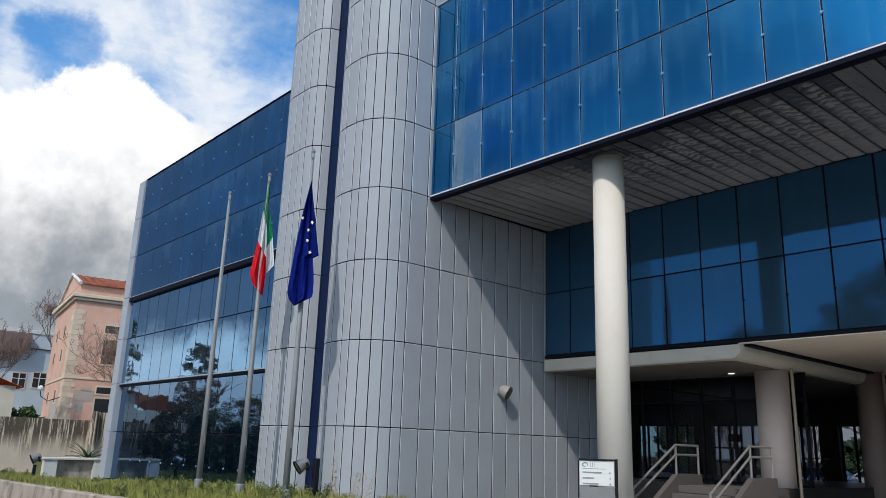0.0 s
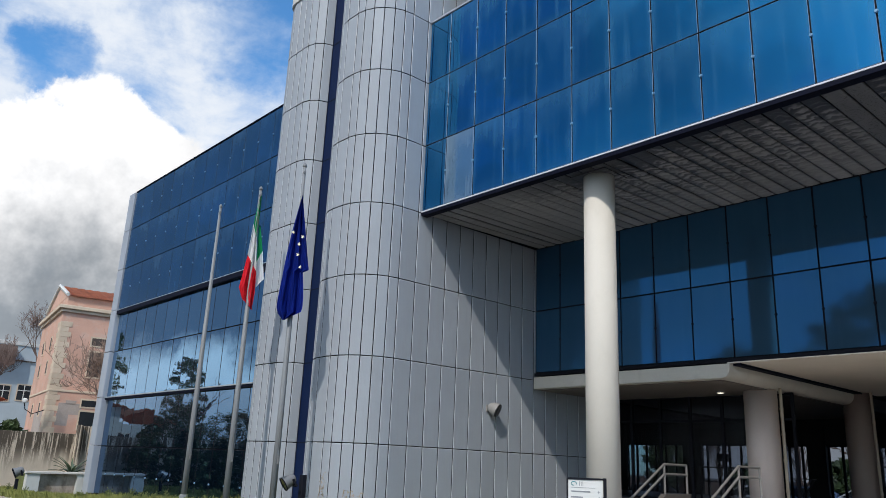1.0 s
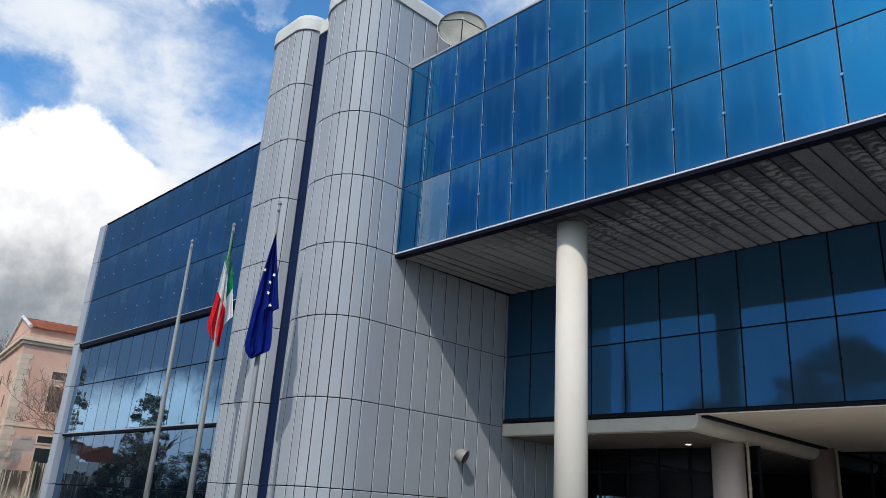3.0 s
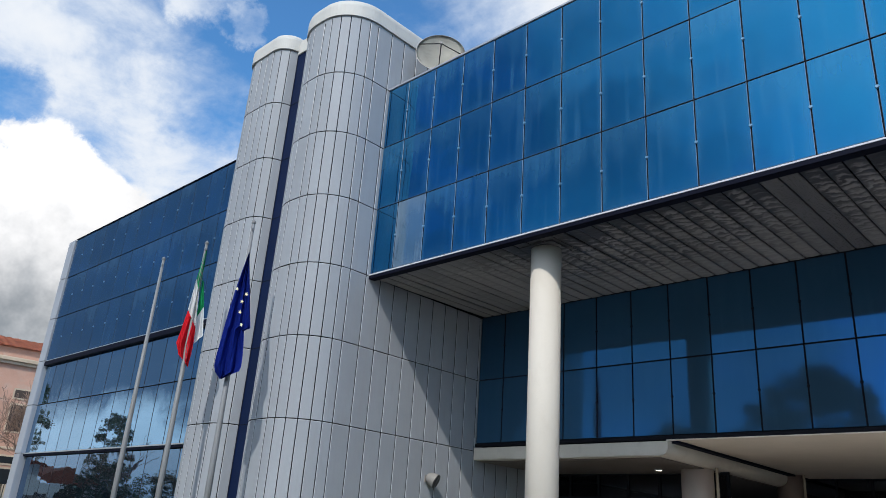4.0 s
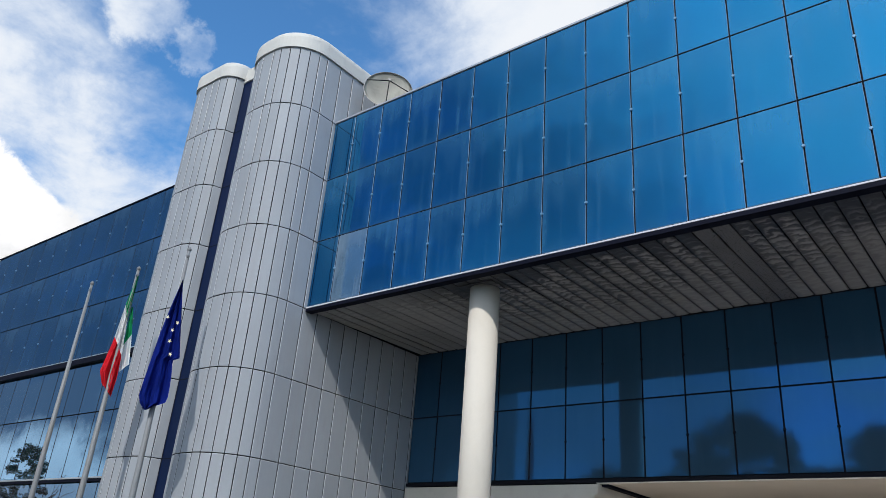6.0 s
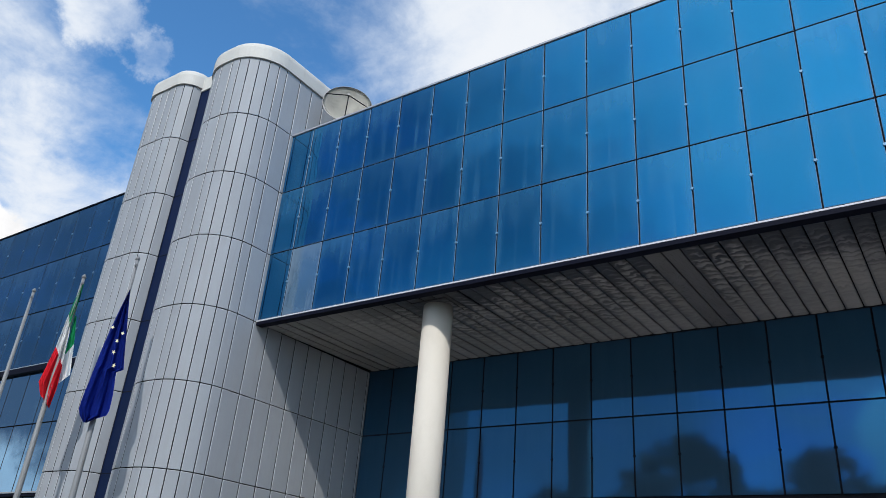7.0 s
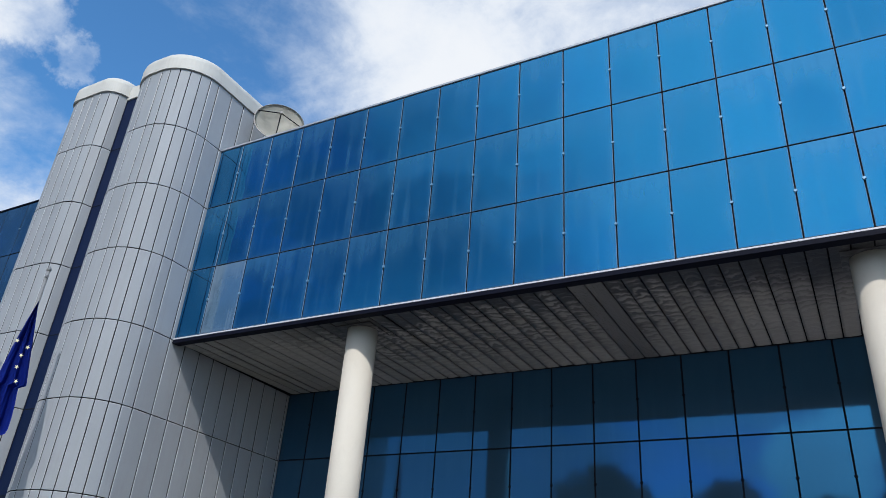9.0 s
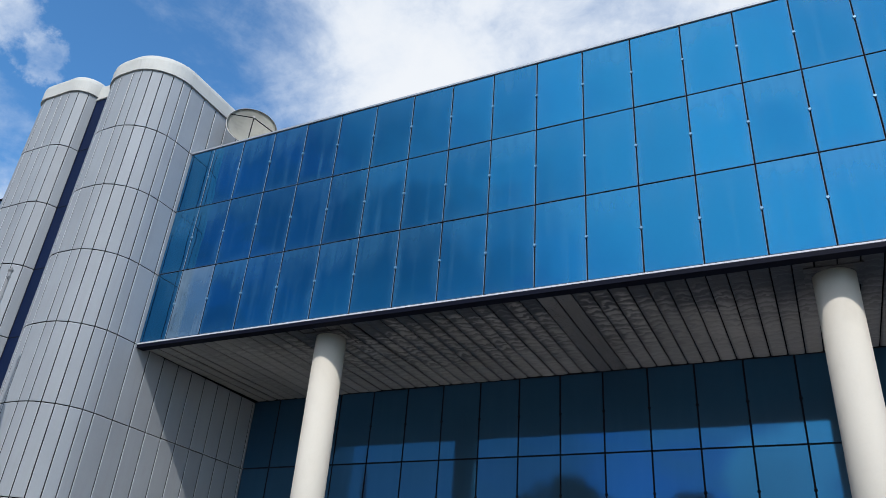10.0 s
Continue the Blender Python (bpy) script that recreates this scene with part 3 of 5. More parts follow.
FIXING, DARK_FIXING, DIM_FIXING = fixing_mesh("fix"), fixing_mesh("black"), fixing_mesh("fix_dim")


def glass_wall(parent, xs, y, levels, mat, special=(), fix_rows=None, tilt=0.10, fixing=None, seam=GAP):
    """Panes between the joints xs, facing -y at the plane y, row by row; round fixings halfway up the joints."""
    for r, (za, zb) in enumerate(zip(levels, levels[1:])):
        for i, (xa, xb) in enumerate(zip(xs, xs[1:])):
            use = "glass_pale" if (i, r) in special else mat
            ob = part("glass_panel", panel_mesh(xb - xa - seam, zb - za - GAP, 0.03, use, 0.007), None, parent)
            ob.matrix_world = pose((xa + xb) / 2, y, (za + zb) / 2, rng.gauss(0, tilt), 0, rng.gauss(0, tilt))
        if fix_rows is None or r in fix_rows:
            for x in xs[1:-1]:
                ob = part("fixing", fixing or FIXING, None, parent)
                ob.matrix_world = pose(x, y - 0.012, za + 0.5 * (zb - za))


# upper storey on columns
upper = tagged(part("wall_upper", box(GX + 0.02, X0 + EAST, YB + 0.032, 22.0, 7.522, Z[7] - 0.02), "joint"),
               "upper storey clad in square blue solar glass panels", "facade", kind="structure")
roof_edge = part("roof_trim", box(GX, X0 + EAST, YB - 0.03, YB + 0.30, Z[7] - 0.018, Z[7] + 0.035, 0.01), "alu", upper, "pale metal coping")
sill = part("sill_trim", box(GX, X0 + EAST, YB - 0.03, YB + 0.05, 7.455, 7.488, 0.006), "bright_trim", upper, "pale metal bottom rail")
drip = part("drip_edge", box(GX, X0 + EAST, YB - 0.024, YB + 0.18, 7.368, 7.447, 0.006), "drip", upper, "navy-black metal drip edge")
UPPER_XS = [GX] + [X0 + i for i in range(1, EAST + 1)]
glass_wall(upper, UPPER_XS, YB, [7.50, Z[5], Z[6], Z[7] - 0.02], "glass", special={(1, 0)})

# set-back first floor
recess = tagged(part("wall_recess", box(GX + 0.01, X0 + EAST, YR + 0.032, 28.6, 3.80, 7.52), "joint"),
                "set-back first floor of dark blue glass panels", "facade", kind="structure")
RECESS_XS = [GX] + [X0 + 0.07 + i for i in range(1, EAST + 1)]
glass_wall(recess, RECESS_XS, YR, [3.87, Z[3], 7.48], "glass_recess", fix_rows={0, 1}, tilt=0.035, fixing=DARK_FIXING)
part("sill_trim", box(GX, X0 + EAST, YR - 0.04, YR + 0.03, 3.78, 3.86, 0.01), "black", recess, "dark bottom rail")

# strip soffit under the upper storey
def soffit():
    bm = bmesh.new()
    step = 1 / 3
    x = -14.02
    while x < X0 + EAST - 0.4:
        w, tip = step - 0.026, rng.gauss(0, 0.007)
        base = 7.385 + rng.gauss(0, 0.003)
        segs = 8
        rows = []
        for j in range(segs + 1):
            y = YB + 0.185 + (YR - YB - 0.235) * j / segs
            sag = rng.gauss(0, 0.0035)
            rows.append([bm.verts.new((x + dx, y, base + 0.08 * j / segs + sag + (dx / w - 0.5) * tip + e)) for dx, e in ((0, 0.03), (0.0, 0.004), (0.012, 0), (w * 0.27, -0.005), (w * 0.5, -0.007), (w * 0.73, -0.005), (w - 0.012, 0), (w, 0.004), (w, 0.03))])
        for a, b in zip(rows, rows[1:]):
            for q in range(8):
                bm.faces.new((a[q], b[q], b[q + 1], a[q + 1])).smooth = 2 <= q <= 5
        if -4.45 < x < -3.9:
            bm.faces.ensure_lookup_table()
            for f in bm.faces[-8 * segs:]:
                f.material_index = 1
        x += step
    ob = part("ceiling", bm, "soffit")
    ob.data.materials.append(M["pale_strip"])
    tagged(ob, "soffit of long dented metal strips with painted-in reflections", "soffit", kind="structure")
    # black backing sheet in place of the shade behind the strip gaps
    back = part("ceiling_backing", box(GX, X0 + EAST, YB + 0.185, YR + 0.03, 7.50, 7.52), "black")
    tagged(back, "black sheet that stands for the dark void above the strip soffit", "soffit", kind="structure")
    tagged(part("ceiling_trim", box(GX, X0 + EAST, YR - 0.05, YR - 0.006, 7.452, 7.498, 0.004), "black"), "dark closing angle where the soffit meets the glass", "trim", kind="structure")


soffit()

# ---------- grey stair towers ----------
def tower_plan(xw, xe, yf, r, back, turns, grow=0.0):
    """Plan of a round-cornered tower, from its west flank round the front to its east flank."""
    rr = r + grow
    west = [(xw + r - rr * math.sin(radians(a)), yf + r - rr * math.cos(radians(a))) for a in reversed(turns)]
    east = [(xe - r + rr * math.sin(radians(a)), yf + r - rr * math.cos(radians(a))) for a in turns]
    return [(xw - grow, back)] + west + east + [(xe + grow, back)]


SMOOTH_TURNS = [6.0 * i for i in range(16)]


def prism(pts, z0, z1):
    bm = bmesh.new()
    lo = [bm.verts.new((x, y, z0)) for x, y in pts]
    hi = [bm.verts.new((x, y, z1)) for x, y in pts]
    for i in range(len(pts)):
        j = (i + 1) % len(pts)
        bm.faces.new((lo[i], lo[j], hi[j], hi[i]))
    bm.faces.new(lo[::-1])
    bm.faces.new(hi)
    return bm


def cap(xw, xe, yf, r, back, z):
    """Rounded parapet cap that follows the plan."""
    bm = bmesh.new()
    prof = [(0.0, 0.0), (0.045, 0.0), (0.05, 0.36), (0.035, 0.45), (0.0, 0.51), (-0.07, 0.55), (-0.30, 0.56)]
    rings = []
    for grow, dz in prof:
        rings.append([bm.verts.new((x, y, z + dz)) for x, y in tower_plan(xw, xe, yf, r, back + grow, SMOOTH_TURNS, grow)])
    for a, b in zip(rings, rings[1:]):
        for i in range(len(a)):
            j = (i + 1) % len(a)
            bm.faces.new((a[i], a[j], b[j], b[i]))
    bm.faces.new(rings[-1])
    bm.faces.new(rings[0][::-1])
    return bm


def tower(name, xw, xe, yf, r, back, turns, front_joints, flank_joints, label):
    """A tower of narrow metal panels: flat front, round corners with joints at the given turns, flat flanks."""
    core = part(name, prism(tower_plan(xw, xe, yf, r, back, SMOOTH_TURNS, -0.06), Z[0], Z[8] + 0.02), "joint")
    tagged(core, label, "stair tower", kind="structure")
    part("cap", cap(xw, xe, yf, r, back, Z[8]), "cap", core, "cream rounded parapet cap")
    round_ = tower_plan(xw, xe, yf, r, back, turns)[1:-1]
    n = len(turns)
    path = [(xw, yf + r + 0.9), (xw, yf + r + 0.45)] + round_[:n] + [(x, yf) for x in front_joints] + round_[n:] + [(xe, y) for y in flank_joints]
    for row in range(8):
        za, zb = Z[row], Z[row + 1]
        h = zb - za - 0.022
        for (xa, ya), (xb, yb) in zip(path, path[1:]):
            if row in (4, 5, 6) and xa == xe and ya > YB - 0.05 and xe > -15:
                continue
            w = math.hypot(xb - xa, yb - ya)
            if w < 0.05:
                continue
            ob = part("cladding_panel", panel_mesh(w - 0.026, h, 0.05, "clad", 0.008), None, core)
            ob.matrix_world = pose((xa + xb) / 2, (ya + yb) / 2, (za + zb) / 2, rng.gauss(0, 0.10), 0, math.degrees(math.atan2(yb - ya, xb - xa)) + rng.gauss(0, 0.2))
    return core


FLANK = [11.26 + 0.497 * i for i in range(1, 18)]
big_tower = tower("tower_large", -16.74, SIDE_X, 10.14, 1.09, 19.9, (1.5, 15.5, 30.5, 45.5, 60.5, 75.5, 90.0), (), FLANK, "tall round-cornered stair tower of narrow grey metal panels")
small_tower = tower("tower_small", -19.17, -17.10, 10.10, 0.55, 14.0, (0.0, 30.0, 58.0, 86.0), (-18.30, -17.97), [11.1, 11.6], "slimmer round-cornered grey panel tower beside the stair tower")

# navy strip in the crease between the towers
crease = tagged(part("tower_joint", box(-17.11, -16.55, 10.62, 11.6, Z[0], Z[8] - 0.1), "blue_strip"), "narrow navy metal strip between the grey towers", "cladding strip", kind="structure")
for z in Z[1:8]:
    part("joint_plate", box(-17.105, -16.555, 10.612, 10.64, z - 0.01, z + 0.01), "joint", crease)
part("cap", box(-17.2, -16.55, 10.58, 11.6, Z[8] - 0.1, Z[8] + 0.36, 0.02), "cap", crease, "cream cap between the towers")

# ---------- west wing ----------
LZ = [-0.65, 1.49, 3.41, 5.29, 7.07, 8.88, 10.65, 12.40]
WEST, W_END = -33.0, -19.0
wing = tagged(part("wall_west", box(WEST - 0.6, W_END, YL + 0.035, 26.0, LZ[4] + 0.02, LZ[7] - 0.02), "joint"),
              "west wing with dusty blue glass above and mirror glass below", "facade", kind="structure")
wing_low = tagged(part("wall_west_lower", box(WEST - 0.55, W_END, YL + 0.215, 26.0, LZ[0], LZ[4] + 0.02), "joint"),
                  "lower floors of the west wing in mirror-like blue glass", "facade", kind="structure")
WING_XS = [WEST + i * (W_END - WEST) / 14 for i in range(15)]
glass_wall(wing, WING_XS, YL, LZ[4:7] + [LZ[7] - 0.02], "glass_wing", tilt=0.1, fixing=DIM_FIXING, seam=0.008)
glass_wall(wing_low, WING_XS, YL + 0.18, [LZ[0], LZ[1] - 0.02, LZ[2]], "glass_dark", tilt=0.1, fix_rows={0})
glass_wall(wing_low, WING_XS, YL + 0.10, [LZ[2], LZ[3], LZ[4]], "glass_low", tilt=0.1, fix_rows=set())
part("roof_trim", box(WEST - 0.02, W_END, YL - 0.03, YL + 0.3, LZ[7] - 0.02, LZ[7] + 0.025, 0.01), "drip", wing, "dark roof edge")
part("ledge_trim", box(WEST - 0.02, W_END, YL - 0.04, YL + 0.1, LZ[4] - 0.028, LZ[4] - 0.003, 0.006), "alu", wing, "pale ledge rail")
part("ledge", box(WEST - 0.02, W_END, YL - 0.035, YL + 0.18, LZ[4] - 0.20, LZ[4] - 0.031, 0.006), "drip", wing, "black shadow-gap ledge")
part("ledge_trim", box(WEST - 0.02, W_END, YL + 0.03, YL + 0.2, LZ[2] - 0.03, LZ[2] + 0.012, 0.006), "alu", wing_low, "thin pale rail")
part("ledge", box(WEST - 0.02, W_END, YL + 0.05, YL + 0.2, LZ[2] - 0.11, LZ[2] - 0.033, 0.006), "drip", wing_low, "black ledge under the rail")
pil = tagged(part("corner_pier", box(WEST - 0.66, WEST - 0.03, YL - 0.04, YL + 0.5, LZ[0], LZ[0] + 0.3), "joint"), "pale grey metal pier at the wing's corner", "corner pier", kind="structure")
for za, zb in zip(LZ, LZ[1:]):
    part("pier_panel", box(WEST - 0.68, WEST - 0.05, YL - 0.06, YL + 0.55, za + 0.012, zb - 0.012, 0.012), "pilaster", pil)

# ---------- columns ----------
def column(x, y, r, z0, z1, mat, label):
    ob = part("column", tube([(0, 0, z0), (0, 0, z1)], r, 56), mat, smooth=False)
    ob.location = (x, y, 0)
    for f in ob.data.polygons:
        f.use_smooth = len(f.vertices) == 4
    tagged(ob, label, "column")
    return ob


for cx in (-9.23, 0.57, 10.4):
    col = column(cx, 12.65, 0.33, -0.6, 7.42, "column", "tall round cream-painted concrete column under the overhang")
    col.name = "column"
    part("plate", box(-0.44, 0.44, -0.40, 0.40, 7.365, 7.385, 0.004), "soffit", col, "square metal plate round the column head")

# ---------- entrance under the recess ----------
def rounded_slab(x0, x1, y0, y1, z0, z1, r):
    """A floor slab whose lower east edge is rounded off."""
    ring = [(x0, z0)] + [(x1 - r + r * math.sin(t), z0 + r - r * math.cos(t)) for t in (radians(10 * j) for j in range(10))] + [(x1, z1), (x0, z1)]
    bm = bmesh.new()
    front = [bm.verts.new((x, y0, z)) for x, z in ring]
    rear = [bm.verts.new((x, y1, z)) for x, z in ring]
    for i in range(len(ring)):
        j = (i + 1) % len(ring)
        bm.faces.new((front[i], front[j], rear[j], rear[i]))
    face = bm.faces.new(front[::-1])
    bm.faces.new(rear)
    bmesh.ops.recalc_face_normals(bm, faces=bm.faces[:])
    bmesh.ops.bevel(bm, geom=list(face.edges), offset=0.02, segments=2, affect="EDGES")
    return bm


slab = tagged(part("entrance_slab", rounded_slab(GX + 0.04, -8.35, 16.165, 28.3, 3.42, 3.74, 0.22), "slab"), "cream concrete slab with rounded edge over the entrance", "slab", kind="structure")
# dark brown sheet added to give the slab's underside its shade
tagged(part("ceiling_entrance", box(GX + 0.05, -8.68, 16.45, 28.2, 3.395, 3.418), "slab_shade"), "brown sheet added under the entrance slab for its shade", "ceiling", kind="structure")
tagged(part("gutter", box(-8.34, -8.16, YR + 0.05, 28.2, 3.70, 3.752, 0.01), "drip"), "dark gutter along the edge of the entrance slab", "gutter", kind="structure")
under = tagged(part("ceiling_lower", box(-8.43, X0 + EAST, YR - 0.03, 28.6, 3.755, 3.795), "brown_slab"), "tan plastered underside of the first floor", "soffit", kind="structure")

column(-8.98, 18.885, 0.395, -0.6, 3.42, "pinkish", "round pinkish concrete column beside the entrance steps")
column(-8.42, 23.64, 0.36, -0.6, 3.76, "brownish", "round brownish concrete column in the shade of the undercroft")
for px, py, top in ((-8.35, 18.63, 3.42), (-7.95, 23.44, 3.76)):
    pipe = group_thing("downpipe", "thin cream rainwater downpipe beside a column", "downpipe", pose(px, py, 0), group="downpipes")
    part("pipe", tube([(0, 0, -0.5), (0, 0, top - 0.1), (-0.01, 0.02, top)], 0.036, 12), "pipe", pipe)
    for z in (0.3, 1.0, 1.7, 2.3, 2.9):
        part("clip", tube([(0, 0, z), (0, 0, z + 0.05)], 0.048, 12), "pipe", pipe)

# hall and undercroft
HALL_Y, BACK_Y = 19.6, 28.4
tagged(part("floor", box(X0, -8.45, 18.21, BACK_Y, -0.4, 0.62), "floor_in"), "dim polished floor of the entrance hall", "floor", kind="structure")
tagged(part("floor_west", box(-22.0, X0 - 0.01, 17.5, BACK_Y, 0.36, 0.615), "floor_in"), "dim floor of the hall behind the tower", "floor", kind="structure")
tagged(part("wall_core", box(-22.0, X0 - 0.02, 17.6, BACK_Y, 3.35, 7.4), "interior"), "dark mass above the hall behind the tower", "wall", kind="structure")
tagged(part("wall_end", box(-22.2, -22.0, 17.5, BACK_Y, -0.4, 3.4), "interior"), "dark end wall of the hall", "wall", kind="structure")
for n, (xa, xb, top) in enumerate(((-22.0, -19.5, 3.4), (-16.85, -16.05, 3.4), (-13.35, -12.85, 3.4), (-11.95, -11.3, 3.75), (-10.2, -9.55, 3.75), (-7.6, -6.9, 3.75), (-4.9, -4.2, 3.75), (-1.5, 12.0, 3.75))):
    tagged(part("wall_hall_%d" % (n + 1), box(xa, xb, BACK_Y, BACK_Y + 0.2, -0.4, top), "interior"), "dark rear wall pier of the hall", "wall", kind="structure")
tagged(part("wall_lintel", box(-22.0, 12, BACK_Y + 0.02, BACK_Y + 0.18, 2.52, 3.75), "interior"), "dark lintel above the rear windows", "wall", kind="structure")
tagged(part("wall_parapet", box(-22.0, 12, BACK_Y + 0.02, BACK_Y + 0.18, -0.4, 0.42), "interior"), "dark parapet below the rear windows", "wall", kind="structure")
# out of view, added to block skylight from the hall and undercroft
tagged(part("wall_east", box(12.0, 12.2, YR + 0.1, BACK_Y, -0.4, 3.75), "interior"), "unseen end wall added to keep daylight out of the undercroft", "wall", kind="structure")
# dark sheet laid over the ground to stand for the undercroft's shade
tagged(part("floor_undercroft", box(-8.44, 12, 18.2, BACK_Y, -0.42, -0.30), "interior"), "undercroft floor sheet, near-black to stand for shade", "floor", kind="structure")


def glazing(name, xs, y, z0, z1, mids, label, mat):
    ob = group_thing(name, label, "glazing", kind="structure")
    for x in xs:
        part("mullion", box(x - 0.035, x + 0.035, y - 0.04, y + 0.04, z0, z1, 0.006), "black", ob)
    for z in (z0 + 0.03, *mids, z1 - 0.03):
        part("rail", box(xs[0], xs[-1], y - 0.035, y + 0.035, z - 0.03, z + 0.03, 0.005), "black", ob)
    for xa, xb in zip(xs, xs[1:]):
        pane = part("pane", box(xa + 0.03, xb - 0.03, y - 0.006, y + 0.006, z0 + 0.05, z1 - 0.05), mat, ob)
        pane.visible_shadow = False
    return ob


glazing("window_1", [-14.2 + 0.95 * i for i in range(7)], HALL_Y, 0.62, 3.42, (2.75,), "dark glazed entrance front with black mullions", "doorglass")
glazing("window_3", [-8.4 + 0.95 * i for i in range(22)], 24.6, -0.30, 3.75, (2.3,), "dark glazed front of the undercroft", "doorglass")
glazing("window_2", [-19.5 + 0.46 * i for i in range(40)], BACK_Y + 0.1, 0.42, 2.52, (), "rear windows that look out on a car park", "rearglass")

lamp = tagged(part("downlight", tube([(0, 0, 0), (0, 0, 0.03)], 0.10, 20), "alu"), "small lit round ceiling downlight", "downlight")
lamp.location = (-9.88, 18.59, 3.365)
part("bulb", tube([(0, 0, -0.006), (0, 0, 0.002)], 0.075, 20), "downlight", lamp, "warm glowing lens")

# furniture in the hall, against the light of the rear windows
counter = group_thing("counter_table", "dark high counter table in the dim hall", "table", pose(-12.5, 23.5, 0.62))
part("tabletop", box(-0.72, 0.72, -0.3, 0.3, 0.94, 0.98, 0.006), "lampdark", counter)
for lx in (-0.68, 0.0, 0.68):
    for ly in (-0.26, 0.26):
        part("leg", box(lx - 0.022, lx + 0.022, ly - 0.022, ly + 0.022, 0, 0.94, 0.004), "lampdark", counter)
part("stretcher", box(-0.68, 0.68, -0.275, -0.245, 0.5, 0.54, 0.004), "lampdark", counter)
screen = group_thing("monitor", "small dark screen on the counter table", "monitor", pose(-12.53, 23.5, 1.6))
part("foot", box(-0.1, 0.1, -0.08, 0.08, 0, 0.015, 0.003), "lampdark", screen)
part("neck", tube([(0, 0, 0.01), (0, 0.01, 0.22)], 0.018, 8), "lampdark", screen)
part("panel", box(-0.2, 0.2, -0.02, 0.015, 0.17, 0.41, 0.008), "lampdark", screen)
trestle = group_thing("folding_stand", "dark folding stand with crossed legs", "stand", pose(-10.65, 25.0, 0.62))
part("top", box(-0.3, 0.3, -0.16, 0.16, 0.70, 0.73, 0.006), "lampdark", trestle)
for ly in (-0.13, 0.13):
    for sgn in (-1, 1):
        part("leg", tube([(-0.25 * sgn, ly + 0.012 * sgn, 0.012), (0.25 * sgn, ly + 0.012 * sgn, 0.70)], 0.016, 8), "lampdark", trestle)

# steps
STEP_X0, STEP_X1 = -10.08, -8.43
steps = group_thing("entrance_steps", "stone entrance steps between low side walls", "steps", kind="structure")
for i in range(6):
    zt = -0.38 + 0.168 * (i + 1)
    part("step", box(STEP_X0, STEP_X1, 14.75 + 0.29 * i, 18.2, zt - 0.16, zt, 0.012), "step", steps)
for x in (STEP_X0 - 0.16, STEP_X1 + 0.02):
    bm = bmesh.new()
    prof2 = [(14.6, -0.6), (14.6, -0.15), (16.25, 0.86), (17.3, 0.86), (17.3, -0.6)]
    a = [bm.verts.new((x, y, z)) for y, z in prof2]
    b = [bm.verts.new((x + 0.14, y, z)) for y, z in prof2]
    for i in range(5):
        bm.faces.new((a[i], a[(i + 1) % 5], b[(i + 1) % 5], b[i]))
    bm.faces.new(a[::-1])
    bm.faces.new(b)
    part("side_wall", bm, "step", steps)


def handrail(x):
    ob = group_thing("handrail", "grey metal handrail with two sloping bars", "handrail", group="handrails of the steps")
    for dz in (0.0, -0.22):
        part("bar", tube([(x, 14.55, 0.55 + dz), (x, 16.28, 1.52 + dz), (x, 17.25, 1.52 + dz)], 0.026, 10), "rail", ob)
    for y, z0, z1 in ((14.55, -0.5, 0.55), (16.28, 0.6, 1.52), (17.25, 0.6, 1.52)):
        part("post", tube([(x, y, z0), (x, y, z1)], 0.026, 10), "rail", ob)
    return ob


handrail(STEP_X0 - 0.08)
handrail(STEP_X1 + 0.09)

# ---------- flags ----------
def flagpole(x, y, z0, z1):
    ob = part("flagpole", tube([(0, 0, z0), (0, 0, z0 + 2.6), (0, 0, z1)], [0.075, 0.066, 0.036], 16), "steel", smooth=True)
    ob.location = (x, y, 0)
    tagged(ob, "tall tapered grey metal flagpole on the lawn", "flagpole", "flagpoles in a row")
    part("finial", tube([(0, 0, z1), (0, 0, z1 + 0.03), (0, 0, z1 + 0.06), (0, 0, z1 + 0.10)], [0.05, 0.055, 0.04, 0.012], 12), "lampgrey", ob)
    part("pulley", tube([(0.035, -0.02, z1 - 0.16), (0.08, -0.03, z1 - 0.16)], 0.032, 10), "lampgrey", ob)
    part("base_sleeve", tube([(0, 0, z0 - 0.1), (0, 0, z0 + 0.28), (0, 0, z0 + 0.30)], [0.10, 0.10, 0.08], 16), "steel", ob)
    part("cleat", box(0.07, 0.11, -0.02, 0.02, 1.15, 1.35, 0.008), "lampgrey", ob)
    part("halyard", tube([(0.075, -0.03, z1 - 0.17), (0.10, -0.035, 4.5), (0.10, -0.02, 1.3)], 0.005, 5), "lampgrey", ob)
    return ob


